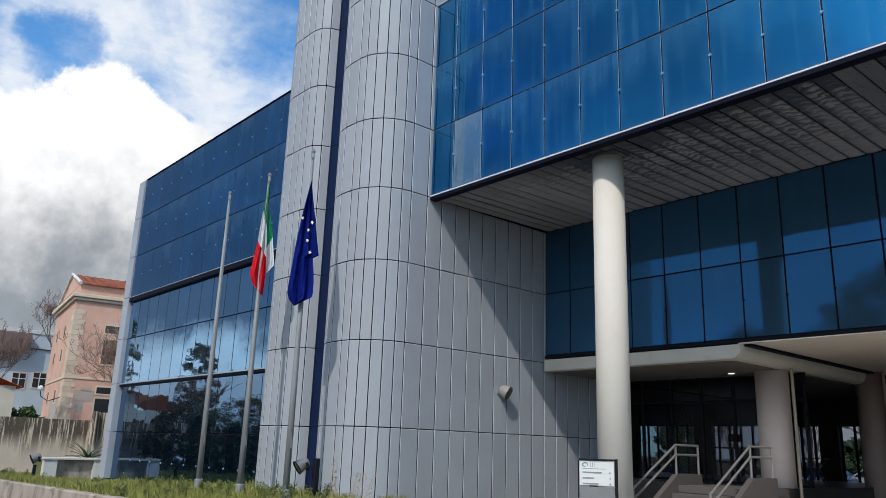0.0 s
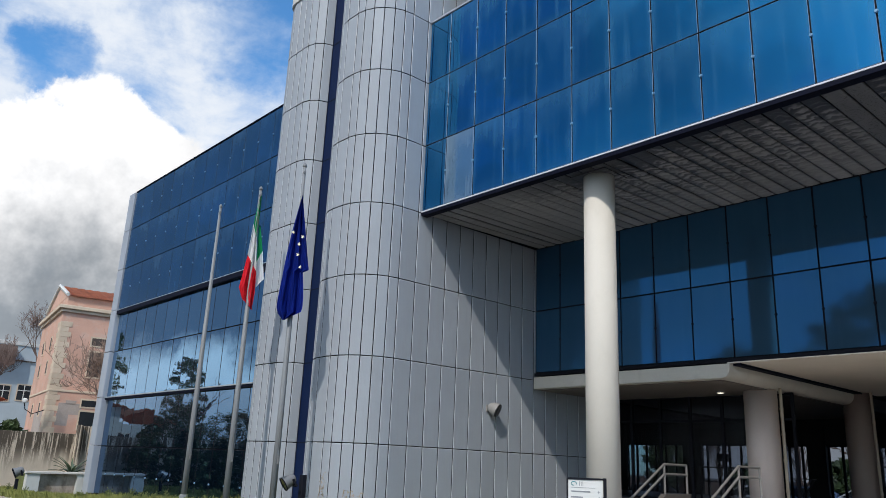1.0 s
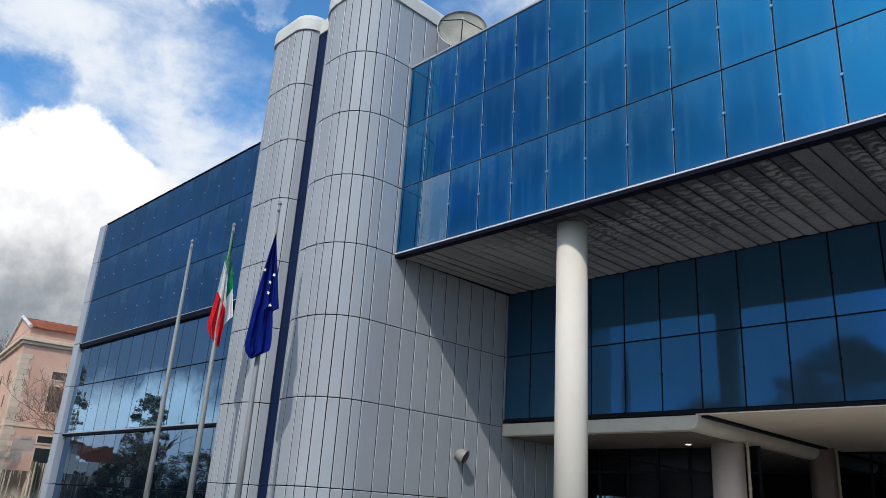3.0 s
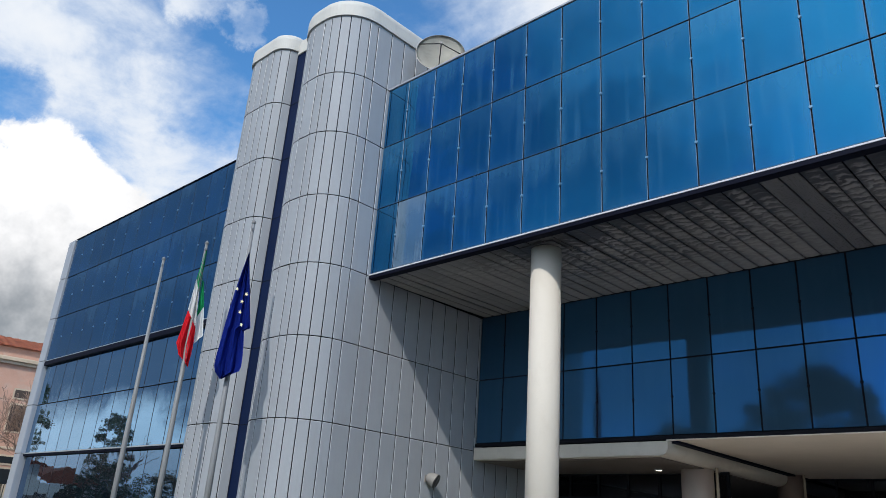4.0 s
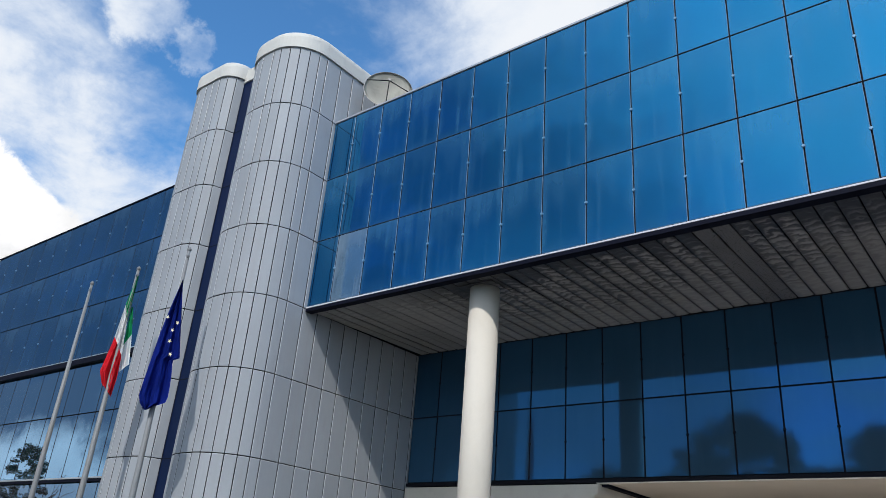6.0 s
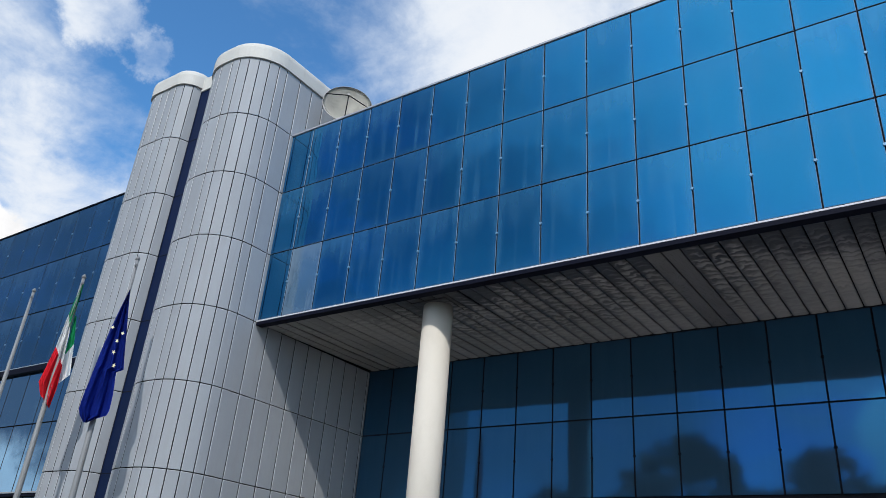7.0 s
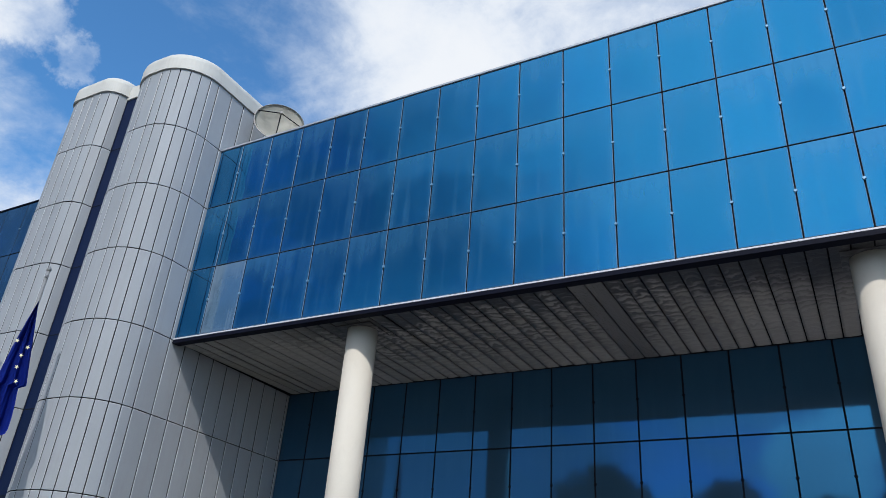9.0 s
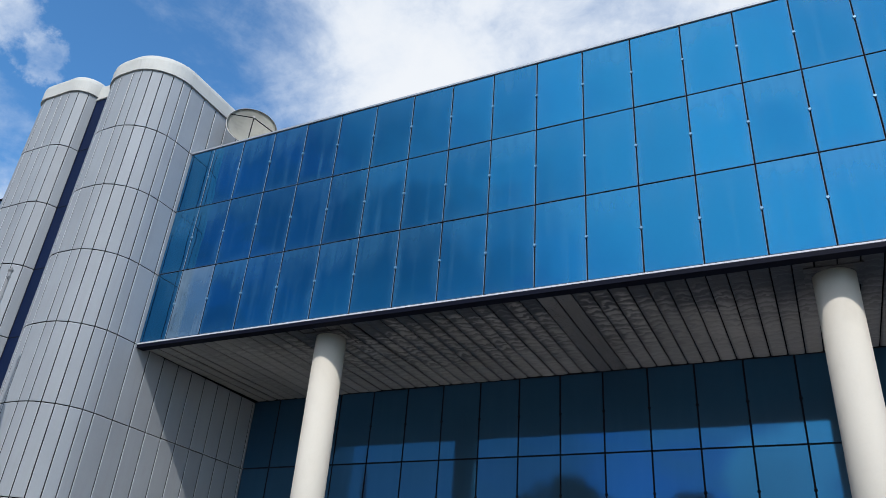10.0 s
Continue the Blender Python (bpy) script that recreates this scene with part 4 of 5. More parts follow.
def ruled(keys, nu, nv, amp, waves, phase, thick=0.006):
    """Cloth between key rows ((x left, z), (x right, z)), folded across its width."""
    bm = bmesh.new()
    grid = []
    total = len(keys) - 1
    for kk in range(total):
        (a0, b0), (a1, b1) = keys[kk], keys[kk + 1]
        for i in range(nv + (1 if kk == total - 1 else 0)):
            q = i / nv
            lo = (a0[0] + (a1[0] - a0[0]) * q, a0[1] + (a1[1] - a0[1]) * q)
            hi = (b0[0] + (b1[0] - b0[0]) * q, b0[1] + (b1[1] - b0[1]) * q)
            row = []
            for j in range(nu + 1):
                u = j / nu
                x, z = lo[0] + (hi[0] - lo[0]) * u, lo[1] + (hi[1] - lo[1]) * u
                depth = min(1.0, abs(z - keys[0][0][1]) / 0.9 + 0.15)
                y = amp * depth * math.sin(2 * math.pi * (waves * u + phase + 0.12 * z)) + 0.35 * amp * math.sin(2 * math.pi * (2.3 * waves * u + 1.7 * phase - 0.31 * z))
                row.append(bm.verts.new((x, y, z)))
            grid.append(row)
    for a, b in zip(grid, grid[1:]):
        for j in range(nu):
            bm.faces.new((a[j], a[j + 1], b[j + 1], b[j]))
    bmesh.ops.solidify(bm, geom=bm.faces[:], thickness=thick)
    return bm


POLE_Y = 8.83
POLES = (-19.36, -17.10, -15.00)
flagpole(POLES[0], POLE_Y, 0.0, 7.99)
flagpole(POLES[1], POLE_Y, 0.0, 7.96)
flagpole(POLES[2], POLE_Y, 0.0, 8.03)

tricolour = group_thing("flag", "limp green, white and red tricolour flag", "flag", pose(POLES[1] + 0.07, POLE_Y + 0.02, 7.80, 0, 0, 58))
tricolour.scale = (1.05, 1.0, 1.06)
A0, A1, A2, A3, A4 = ((-0.05, 0.0), (-0.005, 0.0)), ((-0.125, -0.74), (0.0, -1.14)), ((-0.18, -1.52), (0.06, -1.92)), ((-0.30, -2.32), (0.08, -2.40)), ((-0.20, -2.58), (0.05, -2.84))
part("stripe", ruled([A0, A1], 18, 26, 0.05, 1.4, 0.1), "green", tricolour, "green stripe", smooth=True)
part("stripe", ruled([A1, A2], 22, 20, 0.06, 1.7, 0.2), "cloth", tricolour, "white stripe", smooth=True)
part("stripe", ruled([A2, A3, A4], 28, 20, 0.075, 2.4, 0.3), "red", tricolour, "red stripe", smooth=True)
B0, B1, B2 = ((0.0, -0.72), (0.04, -0.76)), ((0.03, -1.66), (0.15, -1.37)), ((0.08, -2.28), (0.25, -2.06))
for lab, mat, keys in (("green stripe", "green", [B0, B1]), ("white stripe", "cloth", [B1, B2])):
    ob = part("stripe", ruled(keys, 10, 16, 0.03, 1.0, 0.4), mat, tricolour, lab, smooth=True)
    ob.location.y = 0.10

starred = group_thing("flag", "limp deep blue flag with a ring of yellow stars", "flag", pose(POLES[2] + 0.12, POLE_Y - 0.02, 7.27, 0, 0, 60))
E = [((-0.034, 0.0), (-0.026, 0.0)), ((-0.12, -0.47), (0.05, -0.47)), ((-0.195, -0.93), (0.13, -0.93)), ((-0.255, -1.39), (0.20, -1.39)), ((-0.294, -1.80), (0.27, -1.80)),
     ((-0.30, -1.865), (0.14, -1.88)), ((-0.33, -2.21), (0.18, -2.20)), ((-0.36, -2.52), (0.20, -2.46)), ((-0.37, -2.71), (0.205, -2.69)), ((-0.32, -2.86), (0.18, -2.80)), ((-0.20, -3.00), (-0.16, -2.99))]
part("field", ruled(E, 40, 9, 0.062, 2.6, 0.55), "blue", starred, "deep blue cloth", smooth=True)
for sx, sz in ((-0.165, -0.95), (0.06, -1.04), (-0.01, -1.225), (-0.015, -1.476), (0.06, -1.76)):
    bm = bmesh.new()
    ring = []
    for i in range(10):
        r = 0.052 if i % 2 == 0 else 0.021
        b = math.pi * i / 5 + 0.3
        ring.append((sx + 0.85 * r * math.sin(b), sz + r * math.cos(b)))
    lo = [bm.verts.new((x, -0.080, z)) for x, z in ring]
    hi = [bm.verts.new((x, -0.084, z)) for x, z in ring]
    for i in range(10):
        bm.faces.new((lo[i], lo[(i + 1) % 10], hi[(i + 1) % 10], hi[i]))
    bm.faces.new(hi)
    bm.faces.new(lo[::-1])
    part("star", bm, "gold", starred)


# ---------- lamps ----------
def floodlight(m, label):
    """A drum-shaped floodlight on a bracket."""
    ob = group_thing("floodlight", label, "floodlight", m)
    part("housing", tube([(0, 0.30, 0), (0, 0.26, 0), (0, 0.04, 0), (0, -0.03, 0)], [0.08, 0.13, 0.175, 0.19], 24), "lampgrey", ob, smooth=False)
    part("lens", tube([(0, -0.032, 0), (0, -0.04, 0)], 0.16, 24), "lens", ob, "dark glass lens")
    part("visor", tube([(0, -0.03, 0.0), (0, -0.06, 0.0)], [0.19, 0.196], 24, close=False), "black", ob)
    part("bracket", box(-0.21, 0.21, 0.16, 0.22, -0.20, -0.16, 0.008), "black", ob)
    for x in (-0.18, 0.18):
        part("bracket_arm", box(x - 0.012, x + 0.012, 0.16, 0.22, -0.19, 0.02, 0.004), "black", ob)
    return ob


def ground_post(x, y, z0, z1, label):
    ob = tagged(part("lamp_post", box(-0.07, 0.07, -0.05, 0.05, z0 - 0.2, z1, 0.01), "black"), label, "lamp post")
    ob.location = (x, y, 0)


ground_post(-15.00, 9.55, 0.0, 0.95, "short dark post carrying a floodlight")
floodlight(pose(-15.12, 9.18, 0.76, 32, 0, -14) @ Matrix.Scale(0.82, 4), "grey drum floodlight on a short post by the tower")
ground_post(-33.2, 8.43, -0.3, 0.13, "short dark post carrying a floodlight on the lawn")
floodlight(pose(-33.2, 8.33, 0.34, 26, 0, -8), "dark floodlight tilted on a post in the grass")

wall_lamp = group_thing("wall_lamp", "small pale bowl lamp with dark face on the side wall", "wall lamp", pose(SIDE_X + 0.002, 14.46, 2.76) @ Matrix.Scale(1.25, 4))
part("back_plate", box(0.0, 0.02, -0.07, 0.07, -0.07, 0.07, 0.006), "lamppale", wall_lamp)
part("arm", tube([(0.01, 0, 0), (0.09, 0, 0.0)], 0.025, 10), "lamppale", wall_lamp)
aim = pose(0.08, 0, 0.02, -22, 118, 0)
part("bowl", tube([(0, 0, -0.06), (0, 0, -0.03), (0, 0, 0.04), (0, 0, 0.13), (0, 0, 0.16)], [0.05, 0.09, 0.125, 0.145, 0.147], 24), "lamppale", wall_lamp).matrix_local = aim
part("face", tube([(0, 0, 0.161), (0, 0, 0.172)], 0.140, 24), "lampdark", wall_lamp, "dark round face").matrix_local = aim
part("grille", tube([(-0.12, 0, 0.176), (0.12, 0, 0.176)], 0.008, 6), "lampgrey", wall_lamp).matrix_local = aim

# ---------- sign board ----------
sign = group_thing("sign_board", "white notice board with arrows in a dark frame on posts", "sign", pose(-8.17, 10.69, -0.03, 0, 0, 36))
sign.scale = (0.78, 1.0, 1.0)
part("board", box(-0.36, 0.36, -0.012, 0.012, 0.78, 1.17, 0.003), "white", sign)
part("lower_board", box(-0.36, 0.36, -0.010, 0.010, 0.30, 0.755, 0.003), "lampgrey", sign, "plain grey lower panel")
part("side_post", box(0.37, 0.44, -0.04, 0.04, -0.5, 1.21, 0.006), "black", sign)
part("side_post", box(-0.40, -0.37, -0.02, 0.02, -0.5, 1.18, 0.006), "black", sign)
part("top_rail", box(-0.37, 0.40, -0.03, 0.03, 1.175, 1.205, 0.005), "black", sign)
for z, xa, xb in ((0.985, -0.30, 0.10), (0.895, -0.30, -0.06), (0.805, -0.30, 0.03)):
    part("text_bar", box(xa, xb, -0.017, -0.012, z - 0.011, z + 0.011), "ink", sign)
    bm = box(0.25, 0.30, -0.017, -0.012, z - 0.004, z + 0.004)
    way, tip = (1, 0.265) if z > 0.95 else (-1, 0.285)
    for s in (-1, 1):
        bmesh.ops.create_cube(bm, size=1.0, matrix=Matrix.Translation((tip, -0.0145, z + s * 0.010)) @ Matrix.Rotation(s * way * -0.75, 4, "Y") @ Matrix.Diagonal((0.03, 0.005, 0.007, 1)))
    part("arrow", bm, "ink", sign)
bm = tube([(-0.30 + 0.055 * math.cos(a) + 0.055, -0.015, 1.11 + 0.03 * math.sin(a)) for a in (radians(10 * i - 30) for i in range(31))], 0.007, 6)
part("mark", bm, "teal", sign, "dark green looped mark")
for i in range(3):
    part("mark", box(-0.13 + 0.035 * i, -0.12 + 0.035 * i, -0.017, -0.012, 1.075, 1.145), "ink", sign)
part("rule", box(-0.30, 0.2, -0.017, -0.012, 1.045, 1.05), "ink", sign)


# ---------- satellite dish on the roof ----------
def dish():
    """A round dish on a stub mast, its feed held by three struts."""
    ob = group_thing("satellite_dish", "cream satellite dish with a three-legged feed on the roof", "satellite dish", pose(-13.43, 13.02, 12.99))
    turn = pose(0, 0, 1.40, 80, 0, 46)
    rad, focus, n = 0.71, 0.58, 48
    bm = bmesh.new()
    rings = []
    for i in range(1, 9):
        r = rad * i / 8
        rings.append([bm.verts.new((r * math.cos(2 * math.pi * j / n), r * math.sin(2 * math.pi * j / n), r * r / (4 * focus))) for j in range(n)])
    hub = bm.verts.new((0, 0, 0))
    for j in range(n):
        bm.faces.new((hub, rings[0][j], rings[0][(j + 1) % n]))
    for a, b in zip(rings, rings[1:]):
        for j in range(n):
            bm.faces.new((a[j], b[j], b[(j + 1) % n], a[(j + 1) % n]))
    bmesh.ops.solidify(bm, geom=bm.faces[:], thickness=0.012)
    part("reflector", bm, "dish", ob, smooth=True).matrix_local = turn
    lip = rad * rad / (4 * focus)
    part("rim", tube([(rad * math.cos(2 * math.pi * j / n), rad * math.sin(2 * math.pi * j / n), lip) for j in range(n + 1)], 0.014, 6), "lampgrey", ob).matrix_local = turn
    for a in (-4, 157, 268):
        part("strut", tube([(rad * math.cos(radians(a)), rad * math.sin(radians(a)), lip), (0, 0, focus)], 0.015, 6), "black", ob).matrix_local = turn
    part("feed", tube([(0, 0, focus - 0.03), (0, 0, focus + 0.05)], [0.03, 0.045], 12), "lampgrey", ob).matrix_local = turn
    part("mast", tube([(-0.10, 0.11, 0.0), (-0.10, 0.11, 1.36)], 0.045, 12), "lampgrey", ob)
    part("clamp", box(-0.18, -0.02, 0.0, 0.16, 1.26, 1.42, 0.01), "lampgrey", ob)


dish()

# ---------- west side: wall, planter, houses ----------
stain = tagged(part("wall_garden", box(-44.2, -43.9, -14.0, 40.0, -1.9, 2.08, 0.02), "stained"), "old rendered garden wall with black drip stains", "wall", kind="structure")
part("buttress", box(-43.89, -43.5, 13.57, 13.77, -1.9, 2.56, 0.02), "stained", stain, "stained pier on the wall")
part("buttress", box(-44.22, -43.75, 13.78, 18.4, -1.9, 2.52, 0.03), "stained", stain, "rough raised stretch of the wall")

planter = group_thing("planter", "white rendered planter box at the wing's corner", "planter", pose(-34.2, 10.28, 0.29))
part("front", box(-0.25, 0.12, -1.15, 1.6, -1.3, 0.02, 0.02), "concrete", planter, "stained grey-beige front")
part("pier", box(0.0, 0.3, -1.35, -0.85, -1.3, 0.02, 0.02), "cap", planter, "white corner pier")
part("pier", box(0.0, 0.3, 0.55, 1.15, -1.3, 0.02, 0.02), "cap", planter, "white corner pier")
part("coping", box(-0.3, 0.36, -1.4, 1.7, 0.02, 0.10, 0.015), "slab", planter)
part("bed", box(-2.0, -0.26, -1.15, 1.6, -1.3, -0.05), "soil", planter)


def agave(m, n, size):
    ob = group_thing("agave", "grey-green agave with long pointed leaves", "plant", m)
    r = random.Random(3)
    for i in range(n):
        a, tilt = 2 * math.pi * i / n + r.uniform(-0.2, 0.2), r.uniform(0.25, 1.15)
        d = Vector((math.cos(a), math.sin(a), 0))
        side = Vector((-math.sin(a), math.cos(a), 0))
        bm = bmesh.new()
        rows = []
        for j in range(7):
            q = j / 6
            ln = size * r.uniform(0.98, 1.0)
            p = d * (ln * q * math.sin(tilt + 0.5 * q)) + Vector((0, 0, ln * q * math.cos(tilt + 0.35 * q)))
            w = 0.07 * size * (1.2 - q) * (0.6 + 1.6 * q * (1 - q)) + 0.002
            rows.append([bm.verts.new(p + side * w), bm.verts.new(p - Vector((0, 0, 0.02 * size))), bm.verts.new(p - side * w)])
        for x, y in zip(rows, rows[1:]):
            for q in range(2):
                bm.faces.new((x[q], x[q + 1], y[q + 1], y[q]))
        part("leaf", bm, "agave", ob)


agave(pose(-35.1, 10.93, 0.25), 22, 0.95)


def window_unit(parent, m, w, h, shut=False, mullion=True):
    """A window in the plane x = 0 facing +x: reveal, surround, dark panes."""
    ob = part("window", box(-0.02, 0.05, -w / 2 - 0.1, w / 2 + 0.1, -h / 2 - 0.12, h / 2 + 0.12, 0.01), "quoin", parent)
    ob.matrix_world = m
    part("pane", box(0.03, 0.056, -w / 2, w / 2, -h / 2, h / 2), "shutter" if shut else "window", ob)
    if mullion:
        part("sash", box(0.05, 0.075, -0.04, 0.04, -h / 2, h / 2), "cap", ob)
        part("sash", box(0.05, 0.074, -w / 2, w / 2, h * 0.12, h * 0.12 + 0.07), "cap", ob)
    return ob


def pink_house():
    x1, x0, y0, y1, top = -59.85, -70.65, 16.2, 30.0, 11.26
    ob = tagged(part("house", box(x0, x1, y0, y1, -2.0, top), "pink"), "old pink plastered house with orange roof and stone quoins", "house")
    part("cornice", box(x0 - 0.35, x1 + 0.35, y0 - 0.35, y1 + 0.35, top, top + 0.28, 0.06), "quoin", ob, "cream moulded cornice")
    part("cornice", box(x0 - 0.18, x1 + 0.18, y0 - 0.18, y1 + 0.18, top - 0.22, top - 0.01, 0.04), "quoin", ob)
    part("attic", box(x0 + 0.25, x1 - 0.35, y0 + 0.2, y1, top + 0.28, top + 1.13), "pink", ob)
    ridge, xm = top + 2.54, (x0 + x1) / 2
    bm = bmesh.new()
    for y in (y0 + 0.18, y1):
        for x, z in ((x0 + 0.1, top + 1.05), (xm, ridge), (x1 - 0.2, top + 1.05)):
            bm.verts.new((x, y, z))
    bm.verts.ensure_lookup_table()
    v = bm.verts
    for f in ((0, 2, 1), (3, 4, 5), (0, 1, 4, 3), (1, 2, 5, 4), (0, 3, 5, 2)):
        bm.faces.new([v[i] for i in f])
    part("gable", bm, "pink", ob)
    for s, xa in ((1, x1 - 0.05), (-1, x0 - 0.05)):
        bm = bmesh.new()
        n = 46
        rows = []
        for i in range(n + 1):
            y = y0 + 0.3 + (y1 - y0 - 0.3) * i / n
            lift = 0.05 * abs(math.sin(i * math.pi / 2))
            rows.append([bm.verts.new((xm, y, ridge + 0.10 + lift)), bm.verts.new((xa, y, top + 1.06 + lift))])
        for a, b in zip(rows, rows[1:]):
            bm.faces.new((a[0], b[0], b[1], a[1]))
        bmesh.ops.solidify(bm, geom=bm.faces[:], thickness=0.08)
        part("roof", bm, "tile", ob, "orange clay tiles")
    for s in (0, 1):
        part("verge", tube([(xm, y0 + 0.12, ridge + 0.12), ((x0, x1 - 0.1)[s], y0 + 0.12, top + 1.12)], 0.14, 6), "cap", ob, "pale verge coping")
    for i in range(32):
        z = -1.8 + 0.38 * i
        if z + 0.36 > top - 0.25:
            break
        w = 0.75 if i % 2 else 0.55
        part("quoin", box(x1 - 2 * w, x1 + 0.03, y0 - 0.03, y0 + w, z, z + 0.37, 0.015), "quoin", ob)
    part("string_course", box(x0 - 0.06, x1 + 0.06, y0 - 0.06, y1, 5.27, 5.43, 0.03), "quoin", ob)
    for z, h in ((9.07, 0.55), (7.4, 1.8), (4.55, 0.45), (3.35, 1.2)):
        for y in (19.2, 23.6, 27.6):
            window_unit(ob, pose(x1, y, z), 1.5, h, shut=z > 5, mullion=z < 3)
    for z in (9.0, 7.2, 4.1):
        for x in (-63.4, -67.4):
            window_unit(ob, pose(x, y0, z, 0, 0, -90), 0.6, 0.9, True, False)
    for ya, yb, za, zb in ((0.75, 2.3, 3.7, 4.5), (0.7, 1.5, 2.9, 3.75), (1.2, 1.9, 4.4, 4.7)):
        part("plaster_patch", box(x1 - 0.02, x1 + 0.012, y0 + ya, y0 + yb, za, zb, 0.004), "cement", ob, "grey cement patch")
    part("plaster_patch", box(x1 - 6.0, x1 - 1.6, y0 - 0.012, y0 + 0.02, -1.5, 3.9, 0.004), "cement", ob, "grey cement patch")
    corner = pose(x1, y0, 0)
    ob.matrix_world = corner @ pose(0, 0, 0, 0, 0, -8) @ corner.inverted()


pink_house()


def plain_house(name, label, x0, x1, y0, y1, top, wall, windows, roof=None, ridge=1.3):
    ob = tagged(part(name, box(x0, x1, y0, y1, -2.0, top), wall), label, "house")
    if roof:
        bm = bmesh.new()
        n = 30
        ym = (y0 + y1) / 2
        for s in (-1, 1):
            rows = []
            for i in range(n + 1):
                x = x0 - 0.3 + (x1 - x0 + 0.6) * i / n
                up = 0.05 * (i % 2)
                rows.append([bm.verts.new((x, ym, top + ridge + up)), bm.verts.new((x, (y1 + 0.4) if s > 0 else (y0 - 0.4), top - 0.1 + up))])
            for a, b in zip(rows, rows[1:]):
                bm.faces.new((a[0], a[1], b[1], b[0]))
        bmesh.ops.solidify(bm, geom=bm.faces[:], thickness=0.12)
        part("roof", bm, roof, ob, "red clay tile roof")
    else:
        part("parapet", box(x0 - 0.1, x1 + 0.1, y0 - 0.1, y1 + 0.1, top, top + 0.35, 0.03), "cap", ob)
    for y, z, w, h in windows:
        window_unit(ob, pose(x1, y, z), w, h, False, True)
    return ob


blue_block = plain_house("house", "blue-grey plastered block with dark windows", -91.8, -79.8, 5.7, 24.8, 10.5, "bluewall",
            [(17.65, 6.05, 1.08, 1.35), (19.4, 6.2, 1.08, 1.35)])
part("service_pipe", tube([(-79.7, 5.9, 9.3), (-79.7, 21.6, 9.05)], 0.06, 6), "shutter", blue_block)
part("loggia", box(-79.85, -78.9, 6.0, 18.0, 8.6, 10.34, 0.03), "brownwall", blue_block, "dark brown projecting loggia")
plain_house("shed", "small cream shed with a red clay tile roof", -55.9, -49.9, 4.5, 10.98, 3.93, "cream", [], "tile", 1.2)
# seen as reflections in the west wing's glass
plain_house("house", "whitewashed cottage with a dark red tile roof", -90, -78, -12.0, -4.2, 4.0, "cream", [(-6.0, 2.3, 1.0, 1.3), (-9.5, 2.3, 1.0, 1.3)], "tile", 1.6)

street = group_thing("street_lamp", "white globe street lamp on a curved bracket", "street lamp", pose(-60.5, 14.9, 0.0))
part("globe", tube([(0, 0, 4.30), (0, 0, 4.4), (0, 0, 4.55), (0, 0, 4.66)], [0.10, 0.18, 0.18, 0.08], 16), "bulb", street, "white globe")
part("bracket", tube([(0, 0, 4.35), (0.0, 0.1, 3.9), (0.0, 0.6, 3.6), (0.0, 1.3, 3.9), (0, 2.1, 4.6)], 0.03, 8), "black", street)


# ---------- trees ----------
def branch(bm, rnd, p, d, length, r, depth, curl=0.25, spread=0.55, twig=0.012):
    n = 4
    pts, radii = [p], [r]
    for i in range(n):
        d = (d + Vector((rnd.gauss(0, curl), rnd.gauss(0, curl), rnd.gauss(0.06, curl * 0.6)))).normalized()
        p = p + d * (length / n)
        pts.append(p)
        radii.append(max(r * (1 - 0.42 * (i + 1) / n), twig))
    tube(pts, radii, 8 if r > 0.1 else (5 if r > 0.04 else 3), bm, close=False)
    if depth == 0:
        return
    for i in range(rnd.choice((3, 3, 4))):
        k = rnd.choice((2, 3, 4, 4))
        nd = (d + Vector((rnd.gauss(0, spread), rnd.gauss(0, spread), rnd.gauss(0.12, spread * 0.6)))).normalized()
        branch(bm, rnd, pts[k], nd, length * rnd.uniform(0.62, 0.85), radii[k] * rnd.uniform(0.5, 0.75), depth - 1, curl, spread, twig)


def bare_tree(x, y, z, height, seed, label, depth=5, spread=0.6, mat="bark", twig=0.02, radius=None, lift=1.0):
    """Leafless tree; the crown is centred over its foot and has the given radius."""
    rnd = random.Random(seed)
    ob = group_thing("bare_tree", label, "tree", pose(x, y, z))
    bm = bmesh.new()
    branch(bm, rnd, Vector((0, 0, 0)), Vector((0, 0, 1)), height * 0.30, height * 0.030, depth, 0.14, spread, twig)
    top = max(v.co.z for v in bm.verts)
    crown = [v.co.copy() for v in bm.verts if v.co.z > 0.45 * top]
    mid = sum(crown, Vector()) / len(crown)
    reach = sorted((c - mid).xy.length for c in crown)[int(len(crown) * 0.92)]
    wide = radius / reach if radius else 1.0
    for v in bm.verts:
        lean = min(v.co.z / mid.z, 1.0)
        v.co = Vector(((v.co.x - mid.x * lean) * wide, (v.co.y - mid.y * lean) * wide, height * max(v.co.z / top, 0.0) ** lift))
    part("trunk", bm, mat, ob)
    return ob


